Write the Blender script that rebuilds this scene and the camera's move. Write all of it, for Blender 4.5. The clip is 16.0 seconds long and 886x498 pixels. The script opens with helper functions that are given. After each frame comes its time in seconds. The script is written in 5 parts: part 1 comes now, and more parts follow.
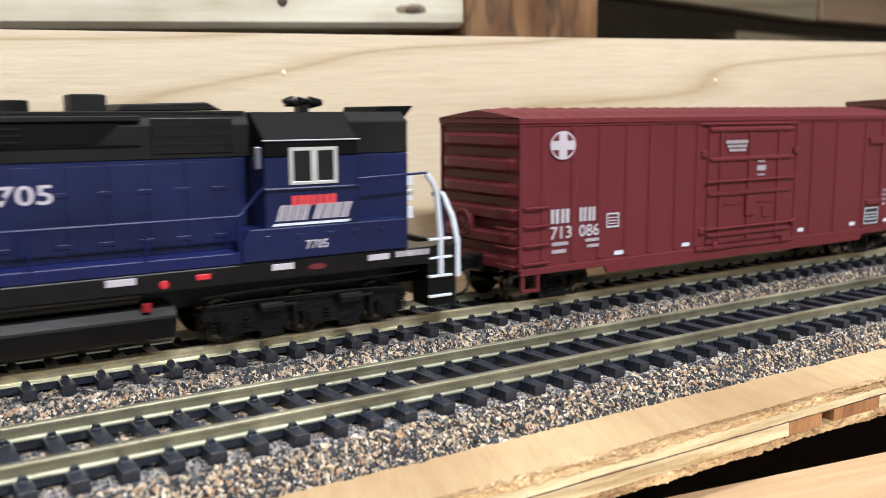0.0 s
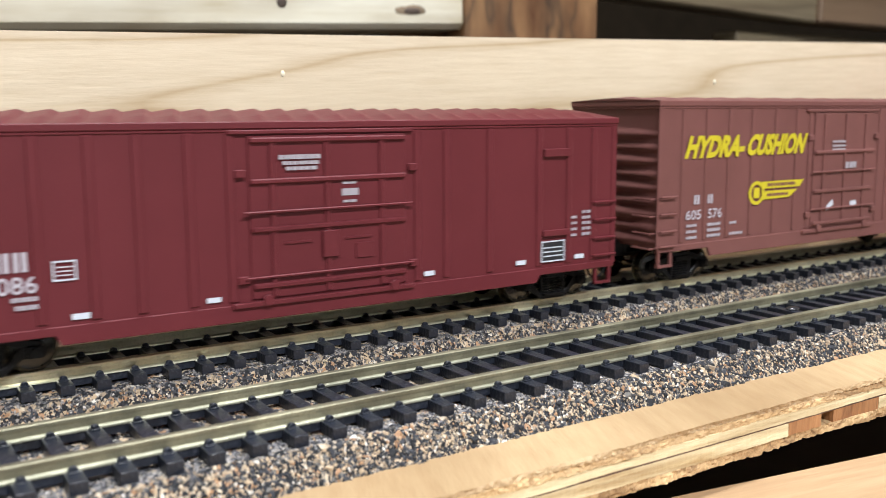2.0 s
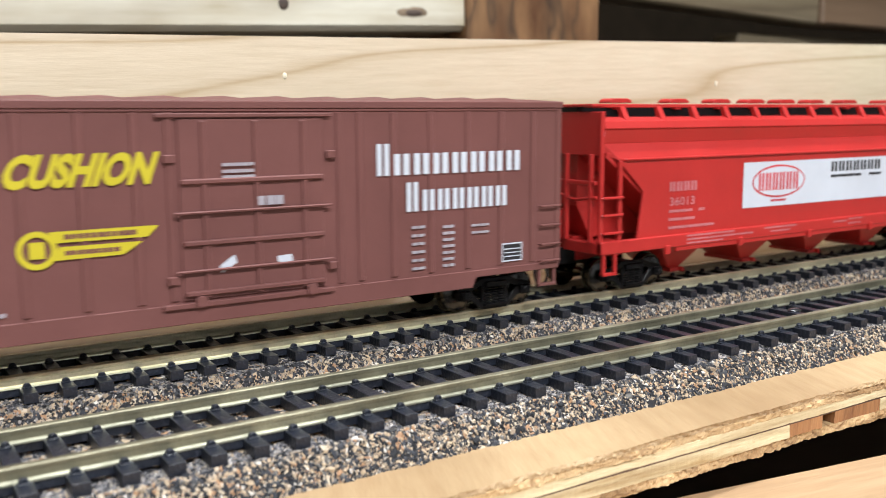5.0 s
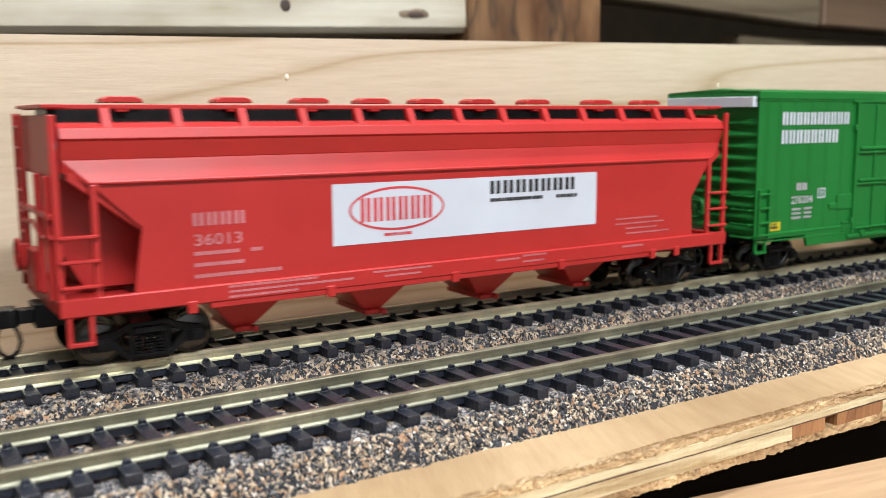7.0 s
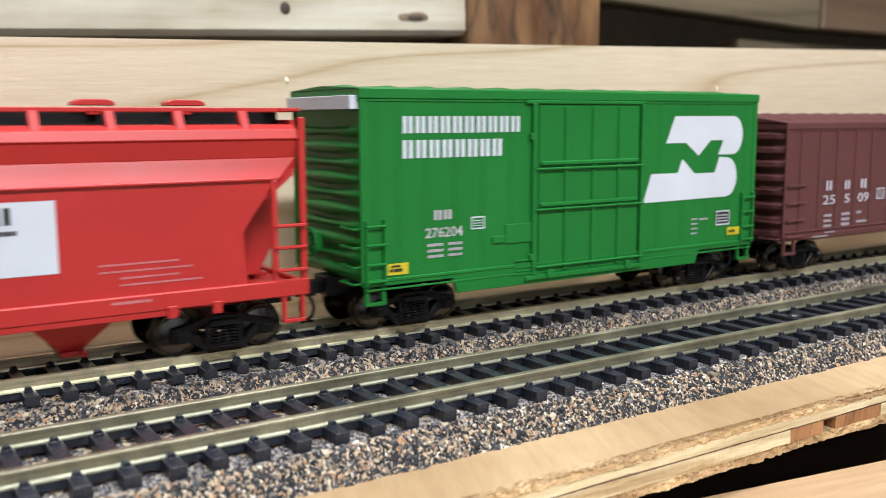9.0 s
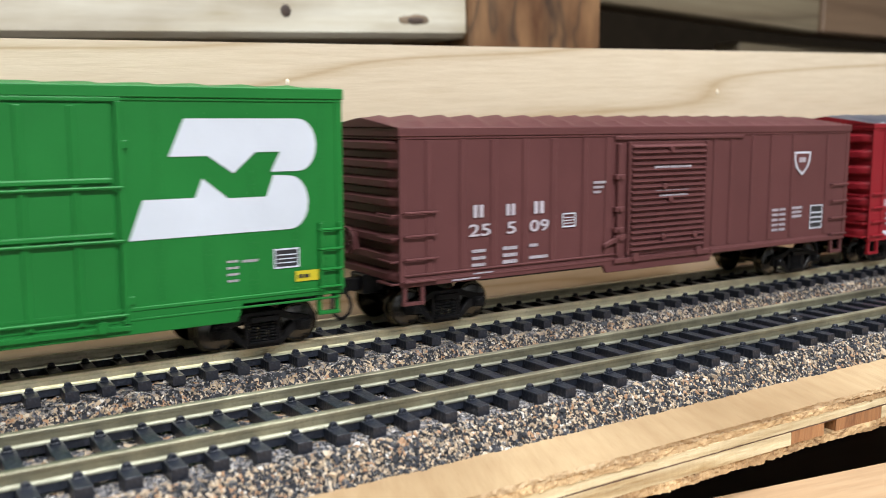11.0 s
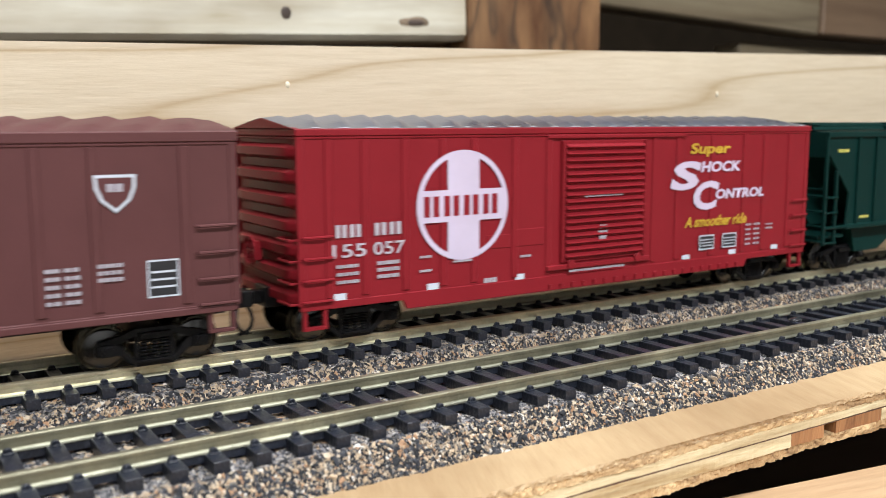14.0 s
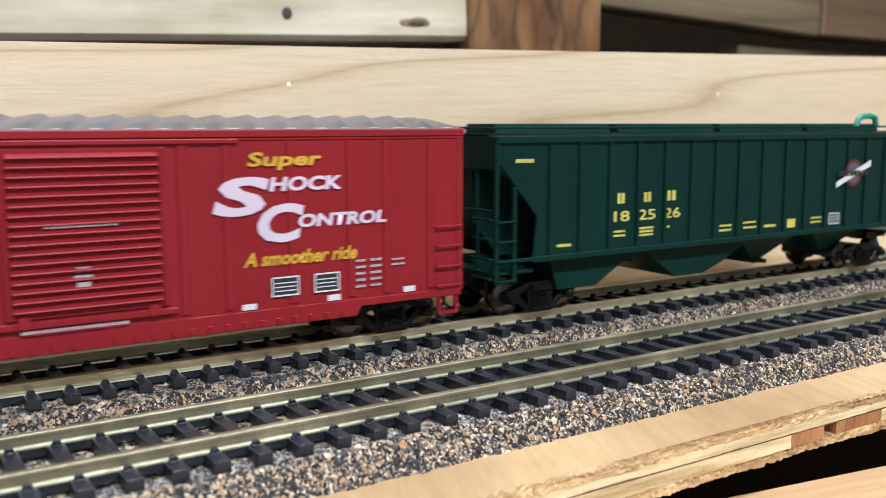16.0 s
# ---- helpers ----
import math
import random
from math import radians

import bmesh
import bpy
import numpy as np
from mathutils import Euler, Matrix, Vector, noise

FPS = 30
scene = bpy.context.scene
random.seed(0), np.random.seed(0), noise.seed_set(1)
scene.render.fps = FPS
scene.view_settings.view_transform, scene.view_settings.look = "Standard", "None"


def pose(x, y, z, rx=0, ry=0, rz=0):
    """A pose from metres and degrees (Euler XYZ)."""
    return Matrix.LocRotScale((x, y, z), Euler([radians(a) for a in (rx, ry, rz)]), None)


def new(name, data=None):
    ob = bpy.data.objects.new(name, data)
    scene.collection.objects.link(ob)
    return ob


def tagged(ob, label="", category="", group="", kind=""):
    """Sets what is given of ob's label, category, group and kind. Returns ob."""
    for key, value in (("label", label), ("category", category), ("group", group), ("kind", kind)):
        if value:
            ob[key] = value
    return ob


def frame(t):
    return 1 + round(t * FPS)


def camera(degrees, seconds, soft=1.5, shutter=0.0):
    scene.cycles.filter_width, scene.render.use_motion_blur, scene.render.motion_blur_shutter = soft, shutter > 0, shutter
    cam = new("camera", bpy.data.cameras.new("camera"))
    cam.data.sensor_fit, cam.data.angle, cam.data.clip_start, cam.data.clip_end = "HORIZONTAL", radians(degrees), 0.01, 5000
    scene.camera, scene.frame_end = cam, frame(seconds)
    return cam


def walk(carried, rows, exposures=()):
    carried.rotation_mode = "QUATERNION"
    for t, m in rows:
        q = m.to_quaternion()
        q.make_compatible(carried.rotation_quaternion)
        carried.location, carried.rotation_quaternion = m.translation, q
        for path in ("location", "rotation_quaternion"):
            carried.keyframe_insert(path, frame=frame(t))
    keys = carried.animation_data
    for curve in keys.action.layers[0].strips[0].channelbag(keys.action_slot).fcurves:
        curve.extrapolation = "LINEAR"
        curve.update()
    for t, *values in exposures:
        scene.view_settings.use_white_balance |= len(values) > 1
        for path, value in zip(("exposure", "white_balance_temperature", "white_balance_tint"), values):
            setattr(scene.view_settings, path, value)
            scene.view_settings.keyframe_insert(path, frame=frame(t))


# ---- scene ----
MM = 0.001

# ---- camera and its path ----
cam = camera(51.217, 16.0, soft=0.5, shutter=0.45)
cam.data.dof.use_dof, cam.data.dof.focus_distance, cam.data.dof.aperture_fstop = True, 0.215, 25.0

# seconds, turn, tilt, roll in degrees, eye in millimetres
PATH = [
    (0.0, -33.050, -8.490, -0.255, -26.09, -143.21, 53.26), (0.5, -33.088, -8.380, -0.216, -25.95, -143.05, 53.00),
    (1.0, -33.081, -8.416, -0.220, -25.94, -143.14, 53.10), (1.5, -33.062, -8.475, -0.269, -25.90, -143.22, 53.18),
    (2.0, -33.065, -8.414, -0.266, -25.89, -143.19, 53.13), (2.5, -33.080, -8.243, -0.288, -26.00, -143.34, 53.16),
    (3.0, -33.078, -8.181, -0.279, -26.00, -143.46, 53.33), (3.5, -33.075, -8.268, -0.282, -25.99, -143.32, 53.25),
    (4.0, -33.048, -8.394, -0.279, -25.99, -143.41, 53.32), (6.5, -32.818, -8.148, -0.250, -26.10, -143.57, 52.97),
    (7.0, -32.887, -8.205, -0.246, -26.22, -143.34, 53.14), (7.5, -32.882, -8.031, -0.230, -26.35, -143.79, 53.13),
    (8.0, -32.934, -7.953, -0.202, -26.42, -143.66, 53.16), (8.5, -32.930, -8.033, -0.145, -26.35, -143.73, 53.27),
    (9.0, -32.916, -8.029, -0.178, -26.27, -143.67, 53.20), (11.5, -32.944, -7.825, -0.094, -26.61, -143.62, 52.95),
    (12.0, -32.941, -7.836, -0.141, -26.58, -143.72, 52.99), (12.5, -32.950, -7.714, -0.141, -26.53, -143.65, 52.93),
    (13.0, -32.963, -7.628, -0.081, -26.75, -143.81, 53.08), (13.5, -32.974, -7.633, -0.068, -26.76, -143.65, 52.92),
    (14.0, -32.927, -7.735, -0.111, -26.63, -143.76, 53.06), (14.5, -32.953, -7.765, -0.093, -26.67, -143.53, 52.91),
    (15.0, -32.878, -7.727, -0.148, -26.59, -143.80, 53.04), (15.5, -32.938, -7.620, -0.030, -26.75, -143.73, 52.91),
    (16.0, -32.915, -7.705, -0.034, -26.86, -143.89, 53.14),
]


def eye_pose(turn, tilt, roll, x, y, z):
    m = Matrix.Rotation(radians(turn), 4, "Z") @ Matrix.Rotation(radians(90 + tilt), 4, "X") @ Matrix.Rotation(radians(roll), 4, "Z")
    return Matrix.Translation((x * MM, y * MM, z * MM)) @ m


walk(cam, [(t, eye_pose(*rest)) for t, *rest in PATH],
     exposures=[(0.0, -0.2), (1.5, -0.2), (4.0, -0.2), (7.0, -0.35), (9.0, -0.36), (12.5, -0.31), (14.5, -0.34), (16.0, -0.34)])

# ---- light ----
world = bpy.data.worlds.new("world")
scene.world = world
world.use_nodes = True
world.node_tree.nodes["Background"].inputs[0].default_value = (0.9, 0.95, 1.0, 1)
world.node_tree.nodes["Background"].inputs[1].default_value = 0.02


def tube_light(x, y, z, length, width, watts, turn=0):
    data = bpy.data.lights.new("tube_light", "AREA")
    data.shape, data.size, data.size_y, data.energy = "RECTANGLE", length, width, watts
    data.color = (0.935, 0.962, 1.0)
    ob = new("tube_light", data)
    ob.matrix_world = pose(x, y, z, 0, 0, turn)
    return ob


LIGHTS = [(0.05, -1.22, 1.28, 78.0), (0.15, -0.02, 1.28, 27.0)]
for lx, ly, lz, watts in LIGHTS:
    tube_light(lx, ly, lz, 1.15, 0.12, watts)


# ---- materials ----
def shader(name):
    m = bpy.data.materials.new(name)
    m.use_nodes = True
    return m, m.node_tree.nodes, m.node_tree.links, m.node_tree.nodes["Principled BSDF"]


def node(nodes, kind, **values):
    n = nodes.new(kind)
    for key, value in values.items():
        n.inputs[key].default_value = value
    return n


def ramp(nodes, stops, constant=False):
    n = nodes.new("ShaderNodeValToRGB")
    n.color_ramp.interpolation = "CONSTANT" if constant else "LINEAR"
    while len(n.color_ramp.elements) < len(stops):
        n.color_ramp.elements.new(0.5)
    for e, (at, colour) in zip(n.color_ramp.elements, stops):
        e.position, e.color = at, (*colour, 1)
    return n


def shade(c, k):
    return tuple(min(1, v * k) for v in c)


def paint(name, colour, rough=0.45, metal=0.0, vary=0.18, bump=0.15, grain=900.0, dust=0.0, gloss=0.5, dust_colour=(0.45, 0.42, 0.38)):
    """Moulded plastic or painted metal with faint mottling, dust and grain."""
    m, nodes, links, b = shader(name)
    tc = nodes.new("ShaderNodeTexCoord")
    big = node(nodes, "ShaderNodeTexNoise", Scale=45.0, Detail=5.0, Roughness=0.6)
    fine = node(nodes, "ShaderNodeTexNoise", Scale=grain, Detail=2.0)
    links.new(tc.outputs["Object"], big.inputs["Vector"])
    links.new(tc.outputs["Object"], fine.inputs["Vector"])
    r = ramp(nodes, [(0.3, shade(colour, 1 - vary)), (0.7, shade(colour, 1 + vary))])
    links.new(big.outputs["Fac"], r.inputs["Fac"])
    out = r.outputs["Color"]
    if dust:
        mix = nodes.new("ShaderNodeMixRGB")
        d = ramp(nodes, [(0.52, (0, 0, 0)), (0.75, (dust, dust, dust))])
        links.new(fine.outputs["Fac"], d.inputs["Fac"])
        links.new(d.outputs["Color"], mix.inputs["Fac"])
        links.new(out, mix.inputs["Color1"])
        mix.inputs["Color2"].default_value = (*dust_colour, 1)
        out = mix.outputs["Color"]
    links.new(out, b.inputs["Base Color"])
    rr = node(nodes, "ShaderNodeMapRange")
    rr.inputs["To Min"].default_value, rr.inputs["To Max"].default_value = max(0.05, rough - 0.1), rough + 0.1
    links.new(big.outputs["Fac"], rr.inputs["Value"])
    links.new(rr.outputs["Result"], b.inputs["Roughness"])
    b.inputs["Metallic"].default_value = metal
    b.inputs["Specular IOR Level"].default_value = gloss
    bp = node(nodes, "ShaderNodeBump", Strength=bump, Distance=0.0002)
    links.new(fine.outputs["Fac"], bp.inputs["Height"])
    links.new(bp.outputs["Normal"], b.inputs["Normal"])
    return m


def wood(name, light, dark, rings=26.0, along=(1.4, 14.0, 14.0), fibre=(25.0, 900.0, 900.0), ring_mix=0.7, rough=0.6, bump=0.25, blotch=0.25, turn=(0, 0, 0)):
    """Sawn softwood: wandering ring bands, fine fibres along the local x axis, soft blotches."""
    m, nodes, links, b = shader(name)
    tc = nodes.new("ShaderNodeTexCoord")
    rot = nodes.new("ShaderNodeMapping")
    rot.inputs["Rotation"].default_value = [radians(a) for a in turn]
    links.new(tc.outputs["Object"], rot.inputs["Vector"])
    mp = nodes.new("ShaderNodeMapping")
    mp.inputs["Scale"].default_value = along
    links.new(rot.outputs["Vector"], mp.inputs["Vector"])
    low = node(nodes, "ShaderNodeTexNoise", Scale=1.0, Detail=2.0, Roughness=0.45, Distortion=0.4)
    links.new(mp.outputs["Vector"], low.inputs["Vector"])
    mul = nodes.new("ShaderNodeMath")
    mul.operation = "MULTIPLY"
    mul.inputs[1].default_value = rings
    links.new(low.outputs["Fac"], mul.inputs[0])
    fr = nodes.new("ShaderNodeMath")
    fr.operation = "PINGPONG"
    fr.inputs[1].default_value = 1.0
    links.new(mul.outputs[0], fr.inputs[0])
    band = ramp(nodes, [(0.0, dark), (0.12, tuple(0.4 * a + 0.6 * c for a, c in zip(dark, light))), (0.35, light)])
    links.new(fr.outputs[0], band.inputs["Fac"])
    mf = nodes.new("ShaderNodeMapping")
    mf.inputs["Scale"].default_value = fibre
    links.new(rot.outputs["Vector"], mf.inputs["Vector"])
    fib = node(nodes, "ShaderNodeTexNoise", Scale=1.0, Detail=4.0, Roughness=0.65)
    links.new(mf.outputs["Vector"], fib.inputs["Vector"])
    fr2 = ramp(nodes, [(0.3, shade(dark, 1.0)), (0.62, light)])
    links.new(fib.outputs["Fac"], fr2.inputs["Fac"])
    mix = nodes.new("ShaderNodeMixRGB")
    mix.inputs["Fac"].default_value = 1 - ring_mix
    links.new(band.outputs["Color"], mix.inputs["Color1"])
    links.new(fr2.outputs["Color"], mix.inputs["Color2"])
    blot = node(nodes, "ShaderNodeTexNoise", Scale=1.7, Detail=4.0)
    links.new(mp.outputs["Vector"], blot.inputs["Vector"])
    tone = ramp(nodes, [(0.3, (1 - blotch, 1 - blotch * 1.15, 1 - blotch * 1.3)), (0.65, (1, 1, 1))])
    links.new(blot.outputs["Fac"], tone.inputs["Fac"])
    mm = nodes.new("ShaderNodeMixRGB")
    mm.blend_type = "MULTIPLY"
    mm.inputs["Fac"].default_value = 1.0
    links.new(mix.outputs["Color"], mm.inputs["Color1"])
    links.new(tone.outputs["Color"], mm.inputs["Color2"])
    links.new(mm.outputs["Color"], b.inputs["Base Color"])
    b.inputs["Roughness"].default_value = rough
    bp = node(nodes, "ShaderNodeBump", Strength=bump, Distance=0.0004)
    links.new(fib.outputs["Fac"], bp.inputs["Height"])
    links.new(bp.outputs["Normal"], b.inputs["Normal"])
    return m


def stone_mix(name, stops, scale=0.0, rough=0.75):
    """Crushed stone: black, grey and tan grains; by island, or by cells where scale is given."""
    m, nodes, links, b = shader(name)
    r = ramp(nodes, stops, True)
    tc = nodes.new("ShaderNodeTexCoord")
    if scale:
        v = node(nodes, "ShaderNodeTexVoronoi", Scale=scale)
        links.new(tc.outputs["Object"], v.inputs["Vector"])
        sep = nodes.new("ShaderNodeSeparateColor")
        links.new(v.outputs["Color"], sep.inputs[0])
        links.new(sep.outputs[0], r.inputs["Fac"])
        bp = node(nodes, "ShaderNodeBump", Strength=0.9, Distance=0.0006)
        bp.invert = True
        links.new(v.outputs["Distance"], bp.inputs["Height"])
        colour = r.outputs["Color"]
    else:
        g = nodes.new("ShaderNodeNewGeometry")
        links.new(g.outputs["Random Per Island"], r.inputs["Fac"])
        nz = node(nodes, "ShaderNodeTexNoise", Scale=2200.0, Detail=3.0)
        links.new(tc.outputs["Object"], nz.inputs["Vector"])
        bp = node(nodes, "ShaderNodeBump", Strength=0.5, Distance=0.0002)
        links.new(nz.outputs["Fac"], bp.inputs["Height"])
        speck = ramp(nodes, [(0.3, (0.68, 0.68, 0.7)), (0.6, (1, 1, 1))])
        links.new(nz.outputs["Fac"], speck.inputs["Fac"])
        mix = nodes.new("ShaderNodeMixRGB")
        mix.blend_type = "MULTIPLY"
        mix.inputs["Fac"].default_value = 1.0
        links.new(r.outputs["Color"], mix.inputs["Color1"])
        links.new(speck.outputs["Color"], mix.inputs["Color2"])
        colour = mix.outputs["Color"]
    links.new(colour, b.inputs["Base Color"])
    links.new(bp.outputs["Normal"], b.inputs["Normal"])
    b.inputs["Roughness"].default_value = rough
    return m


M_PINE = wood("pine_board", (0.655, 0.555, 0.41), (0.43, 0.315, 0.18), rings=15.0, along=(1.5, 8.0, 19.0), fibre=(45.0, 600.0, 600.0), ring_mix=0.72, blotch=0.15)
M_PLY_TOP = wood("plywood_face", (0.51, 0.37, 0.21), (0.38, 0.24, 0.12), rings=3.0, along=(11.0, 7.0, 9.0), fibre=(420.0, 60.0, 500.0), ring_mix=0.55, blotch=0.5, bump=0.8, turn=(0, 0, 24))
M_PLY_A = wood("ply_light", (0.76, 0.66, 0.43), (0.5, 0.34, 0.15), rings=3.0, along=(14.0, 120.0, 220.0), fibre=(90.0, 700.0, 900.0), ring_mix=0.5, blotch=0.55, bump=1.0, rough=0.75)
M_PLY_B = wood("ply_rough", (0.64, 0.45, 0.24), (0.26, 0.15, 0.07), rings=14.0, along=(40.0, 40.0, 80.0), fibre=(500.0, 900.0, 900.0), blotch=0.5, bump=1.0, rough=0.8)
M_PLY_C = wood("ply_patch", (0.46, 0.23, 0.1), (0.17, 0.065, 0.03), rings=9.0, along=(60.0, 30.0, 12.0), fibre=(700.0, 700.0, 60.0), ring_mix=0.45, blotch=0.45, bump=0.8)
M_GLUE = paint("dark_glue_line", (0.09, 0.05, 0.03), 0.8, vary=0.4)
M_PLANK = wood("plank", (0.45, 0.3, 0.17), (0.28, 0.16, 0.075), rings=9.0, along=(4.0, 22.0, 22.0), fibre=(22.0, 330.0, 330.0), ring_mix=0.5, blotch=0.25, bump=0.5)
M_PALE = wood("whitewashed_stud", (0.64, 0.61, 0.51), (0.43, 0.35, 0.21), rings=6.0, along=(6.0, 12.0, 26.0), fibre=(14.0, 200.0, 200.0), ring_mix=0.6, blotch=0.4)
M_POST = wood("stained_post", (0.25, 0.13, 0.055), (0.06, 0.032, 0.015), rings=8.0, along=(30.0, 30.0, 11.0), fibre=(90.0, 90.0, 18.0), ring_mix=0.7, blotch=0.7)
M_GREYB = wood("weathered_board", (0.2, 0.165, 0.105), (0.1, 0.075, 0.045), rings=5.0, along=(2.0, 16.0, 30.0), blotch=0.5)
M_BROWNB = wood("brown_board", (0.15, 0.095, 0.055), (0.08, 0.05, 0.028), rings=5.0, along=(2.0, 16.0, 30.0), blotch=0.4)
M_KNOT = paint("dark_knot", (0.06, 0.04, 0.03), 0.7, vary=0.4)
M_STAIN = paint("brown_knot_stain", (0.2, 0.145, 0.095), 0.7, vary=0.5)
M_DOT = paint("pale_filler", (0.7, 0.63, 0.48), 0.6)
# one metal: foot coloured for the light it catches, head dimmer besides its tarnish
M_RAIL = paint("nickel_silver", (0.31, 0.31, 0.245), 0.4, 0.9, vary=0.35, bump=0.4)
M_RAILHEAD = paint("tarnished_dim_rail", (0.285, 0.27, 0.19), 0.48, 0.75, vary=0.55, bump=0.5, grain=1500.0, dust=0.25, dust_colour=(0.1, 0.09, 0.06), gloss=0.3)
# train's track: brighter colours put in the light missing beside the cars
M_LITRAIL = paint("lit_bright_rail", (0.62, 0.57, 0.41), 0.4, 0.85, vary=0.35, bump=0.5, grain=1500.0, dust=0.2, dust_colour=(0.12, 0.1, 0.06))
M_LITFOOT = paint("lit_rail_foot", (0.62, 0.62, 0.48), 0.36, 0.9, vary=0.3, bump=0.4)
M_TIE = paint("black_plastic_tie", (0.009, 0.012, 0.020), 0.36, vary=0.4, bump=0.9, grain=1400.0, dust=0.12, dust_colour=(0.22, 0.22, 0.28))
COARSE = [(0.0, (0.008, 0.009, 0.012)), (0.24, (0.02, 0.022, 0.029)), (0.44, (0.045, 0.048, 0.058)), (0.56, (0.13, 0.122, 0.112)), (0.64, (0.3, 0.23, 0.16)),
          (0.73, (0.46, 0.35, 0.23)), (0.85, (0.36, 0.21, 0.115)), (0.91, (0.55, 0.46, 0.34)), (0.98, (0.66, 0.62, 0.55))]
FINE = [(0.0, (0.014, 0.015, 0.019)), (0.2, (0.06, 0.06, 0.072)), (0.38, (0.16, 0.155, 0.165)), (0.58, (0.25, 0.24, 0.24)), (0.76, (0.34, 0.31, 0.285)), (0.9, (0.42, 0.35, 0.27)), (0.96, (0.6, 0.56, 0.52))]
M_DROP = paint("dried_glue", (0.02, 0.02, 0.022), 0.08, bump=0.0)
M_STONE = stone_mix("crushed_stone", COARSE)
M_FINE = stone_mix("fine_dusty_stone", FINE, rough=0.85)
M_BED = stone_mix("ballast_bed", COARSE, 900.0)
M_WALL = paint("wall_paint", (0.5, 0.485, 0.46), 0.8)
# near-black brown that makes the gaps between the background boards dark
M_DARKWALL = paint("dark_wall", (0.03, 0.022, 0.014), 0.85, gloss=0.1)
M_CEIL = paint("ceiling_paint", (0.7, 0.69, 0.67), 0.85)
M_FLOOR = paint("concrete_floor", (0.25, 0.24, 0.22), 0.8)
M_BENCH = paint("dusty_bench", (0.07, 0.05, 0.035), 0.85)
M_WHITE_STEEL = paint("white_enamel", (0.8, 0.8, 0.78), 0.4)


def glow(name, colour, strength):
    m, nodes, links, b = shader(name)
    b.inputs["Emission Color"].default_value = (*colour, 1)
    b.inputs["Emission Strength"].default_value = strength
    return m


M_GLOW = glow("lit_tube", (1.0, 0.95, 0.88), 6.0)


# ---- mesh tools, in millimetres ----
class Build:
    def __init__(self):
        self.bm = bmesh.new()

    def faces(self, points, faces):
        vs = [self.bm.verts.new((x * MM, y * MM, z * MM)) for x, y, z in points]
        for f in faces:
            self.bm.faces.new([vs[i] for i in f])
        return self

    def box(self, x0, x1, y0, y1, z0, z1):
        p = [(x, y, z) for x in (x0, x1) for y in (y0, y1) for z in (z0, z1)]
        return self.faces(p, [(0, 1, 3, 2), (4, 6, 7, 5), (0, 4, 5, 1), (2, 3, 7, 6), (0, 2, 6, 4), (1, 5, 7, 3)])

    def prism(self, outline, axis, a, b):
        def at(p, v):
            return {"x": (v, p[0], p[1]), "y": (p[0], v, p[1]), "z": (p[0], p[1], v)}[axis]
        n = len(outline)
        pts = [at(p, a) for p in outline] + [at(p, b) for p in outline]
        return self.faces(pts, [tuple(range(n))[::-1], tuple(range(n, 2 * n))] + [(i, (i + 1) % n, n + (i + 1) % n, n + i) for i in range(n)])

    def cyl(self, axis, cx, cy, r, a, b, n=16, r2=None):
        r2 = r if r2 is None else r2
        def at(u, v, w):
            return {"x": (w, u, v), "y": (u, w, v), "z": (u, v, w)}[axis]
        ring = [(math.cos(2 * math.pi * i / n), math.sin(2 * math.pi * i / n)) for i in range(n)]
        pts = [at(cx + r * c, cy + r * s, a) for c, s in ring] + [at(cx + r2 * c, cy + r2 * s, b) for c, s in ring]
        return self.faces(pts, [tuple(range(n))[::-1], tuple(range(n, 2 * n))] + [(i, (i + 1) % n, n + (i + 1) % n, n + i) for i in range(n)])

    def tube(self, path, r, n=8):
        pts, faces = [], []
        path = [Vector(p) for p in path]
        for k, p in enumerate(path):
            d = (path[min(k + 1, len(path) - 1)] - path[max(k - 1, 0)]).normalized()
            u = d.orthogonal().normalized() if k == 0 else (u - d * u.dot(d)).normalized()
            v = d.cross(u)
            pts += [tuple(p + u * (r * math.cos(2 * math.pi * i / n)) + v * (r * math.sin(2 * math.pi * i / n))) for i in range(n)]
        for k in range(len(path) - 1):
            faces += [(k * n + i, k * n + (i + 1) % n, (k + 1) * n + (i + 1) % n, (k + 1) * n + i) for i in range(n)]
        faces += [tuple(range(n))[::-1], tuple(range((len(path) - 1) * n, len(path) * n))]
        return self.faces(pts, faces)

    def sheet(self, fn, nu, nv):
        pts = [fn(i / nu, j / nv) for i in range(nu + 1) for j in range(nv + 1)]
        w = nv + 1
        return self.faces(pts, [(i * w + j, (i + 1) * w + j, (i + 1) * w + j + 1, i * w + j + 1) for i in range(nu) for j in range(nv)])

    def mesh(self, name, material, bevel=0.0, smooth=False):
        bmesh.ops.recalc_face_normals(self.bm, faces=self.bm.faces)
        if bevel:
            sharp = [e for e in self.bm.edges if len(e.link_faces) == 2 and e.calc_face_angle(0) > 0.6]
            bmesh.ops.bevel(self.bm, geom=sharp, offset=bevel * MM, segments=1, affect="EDGES", clamp_overlap=True)
        me = bpy.data.meshes.new(name)
        self.bm.to_mesh(me)
        self.bm.free()
        me.materials.append(material)
        if smooth:
            me.polygons.foreach_set("use_smooth", [True] * len(me.polygons))
            me.set_sharp_from_angle(angle=radians(40))
        return me


def part(name, build, material, parent, label="", bevel=0.12, smooth=False):
    ob = new(name, build.mesh(name, material, bevel, smooth))
    ob.parent = parent
    return tagged(ob, label)


def thing(name, build, material, label, category, group="", kind="", at=None, bevel=0.3, smooth=False):
    ob = new(name, build.mesh(name, material, bevel, smooth))
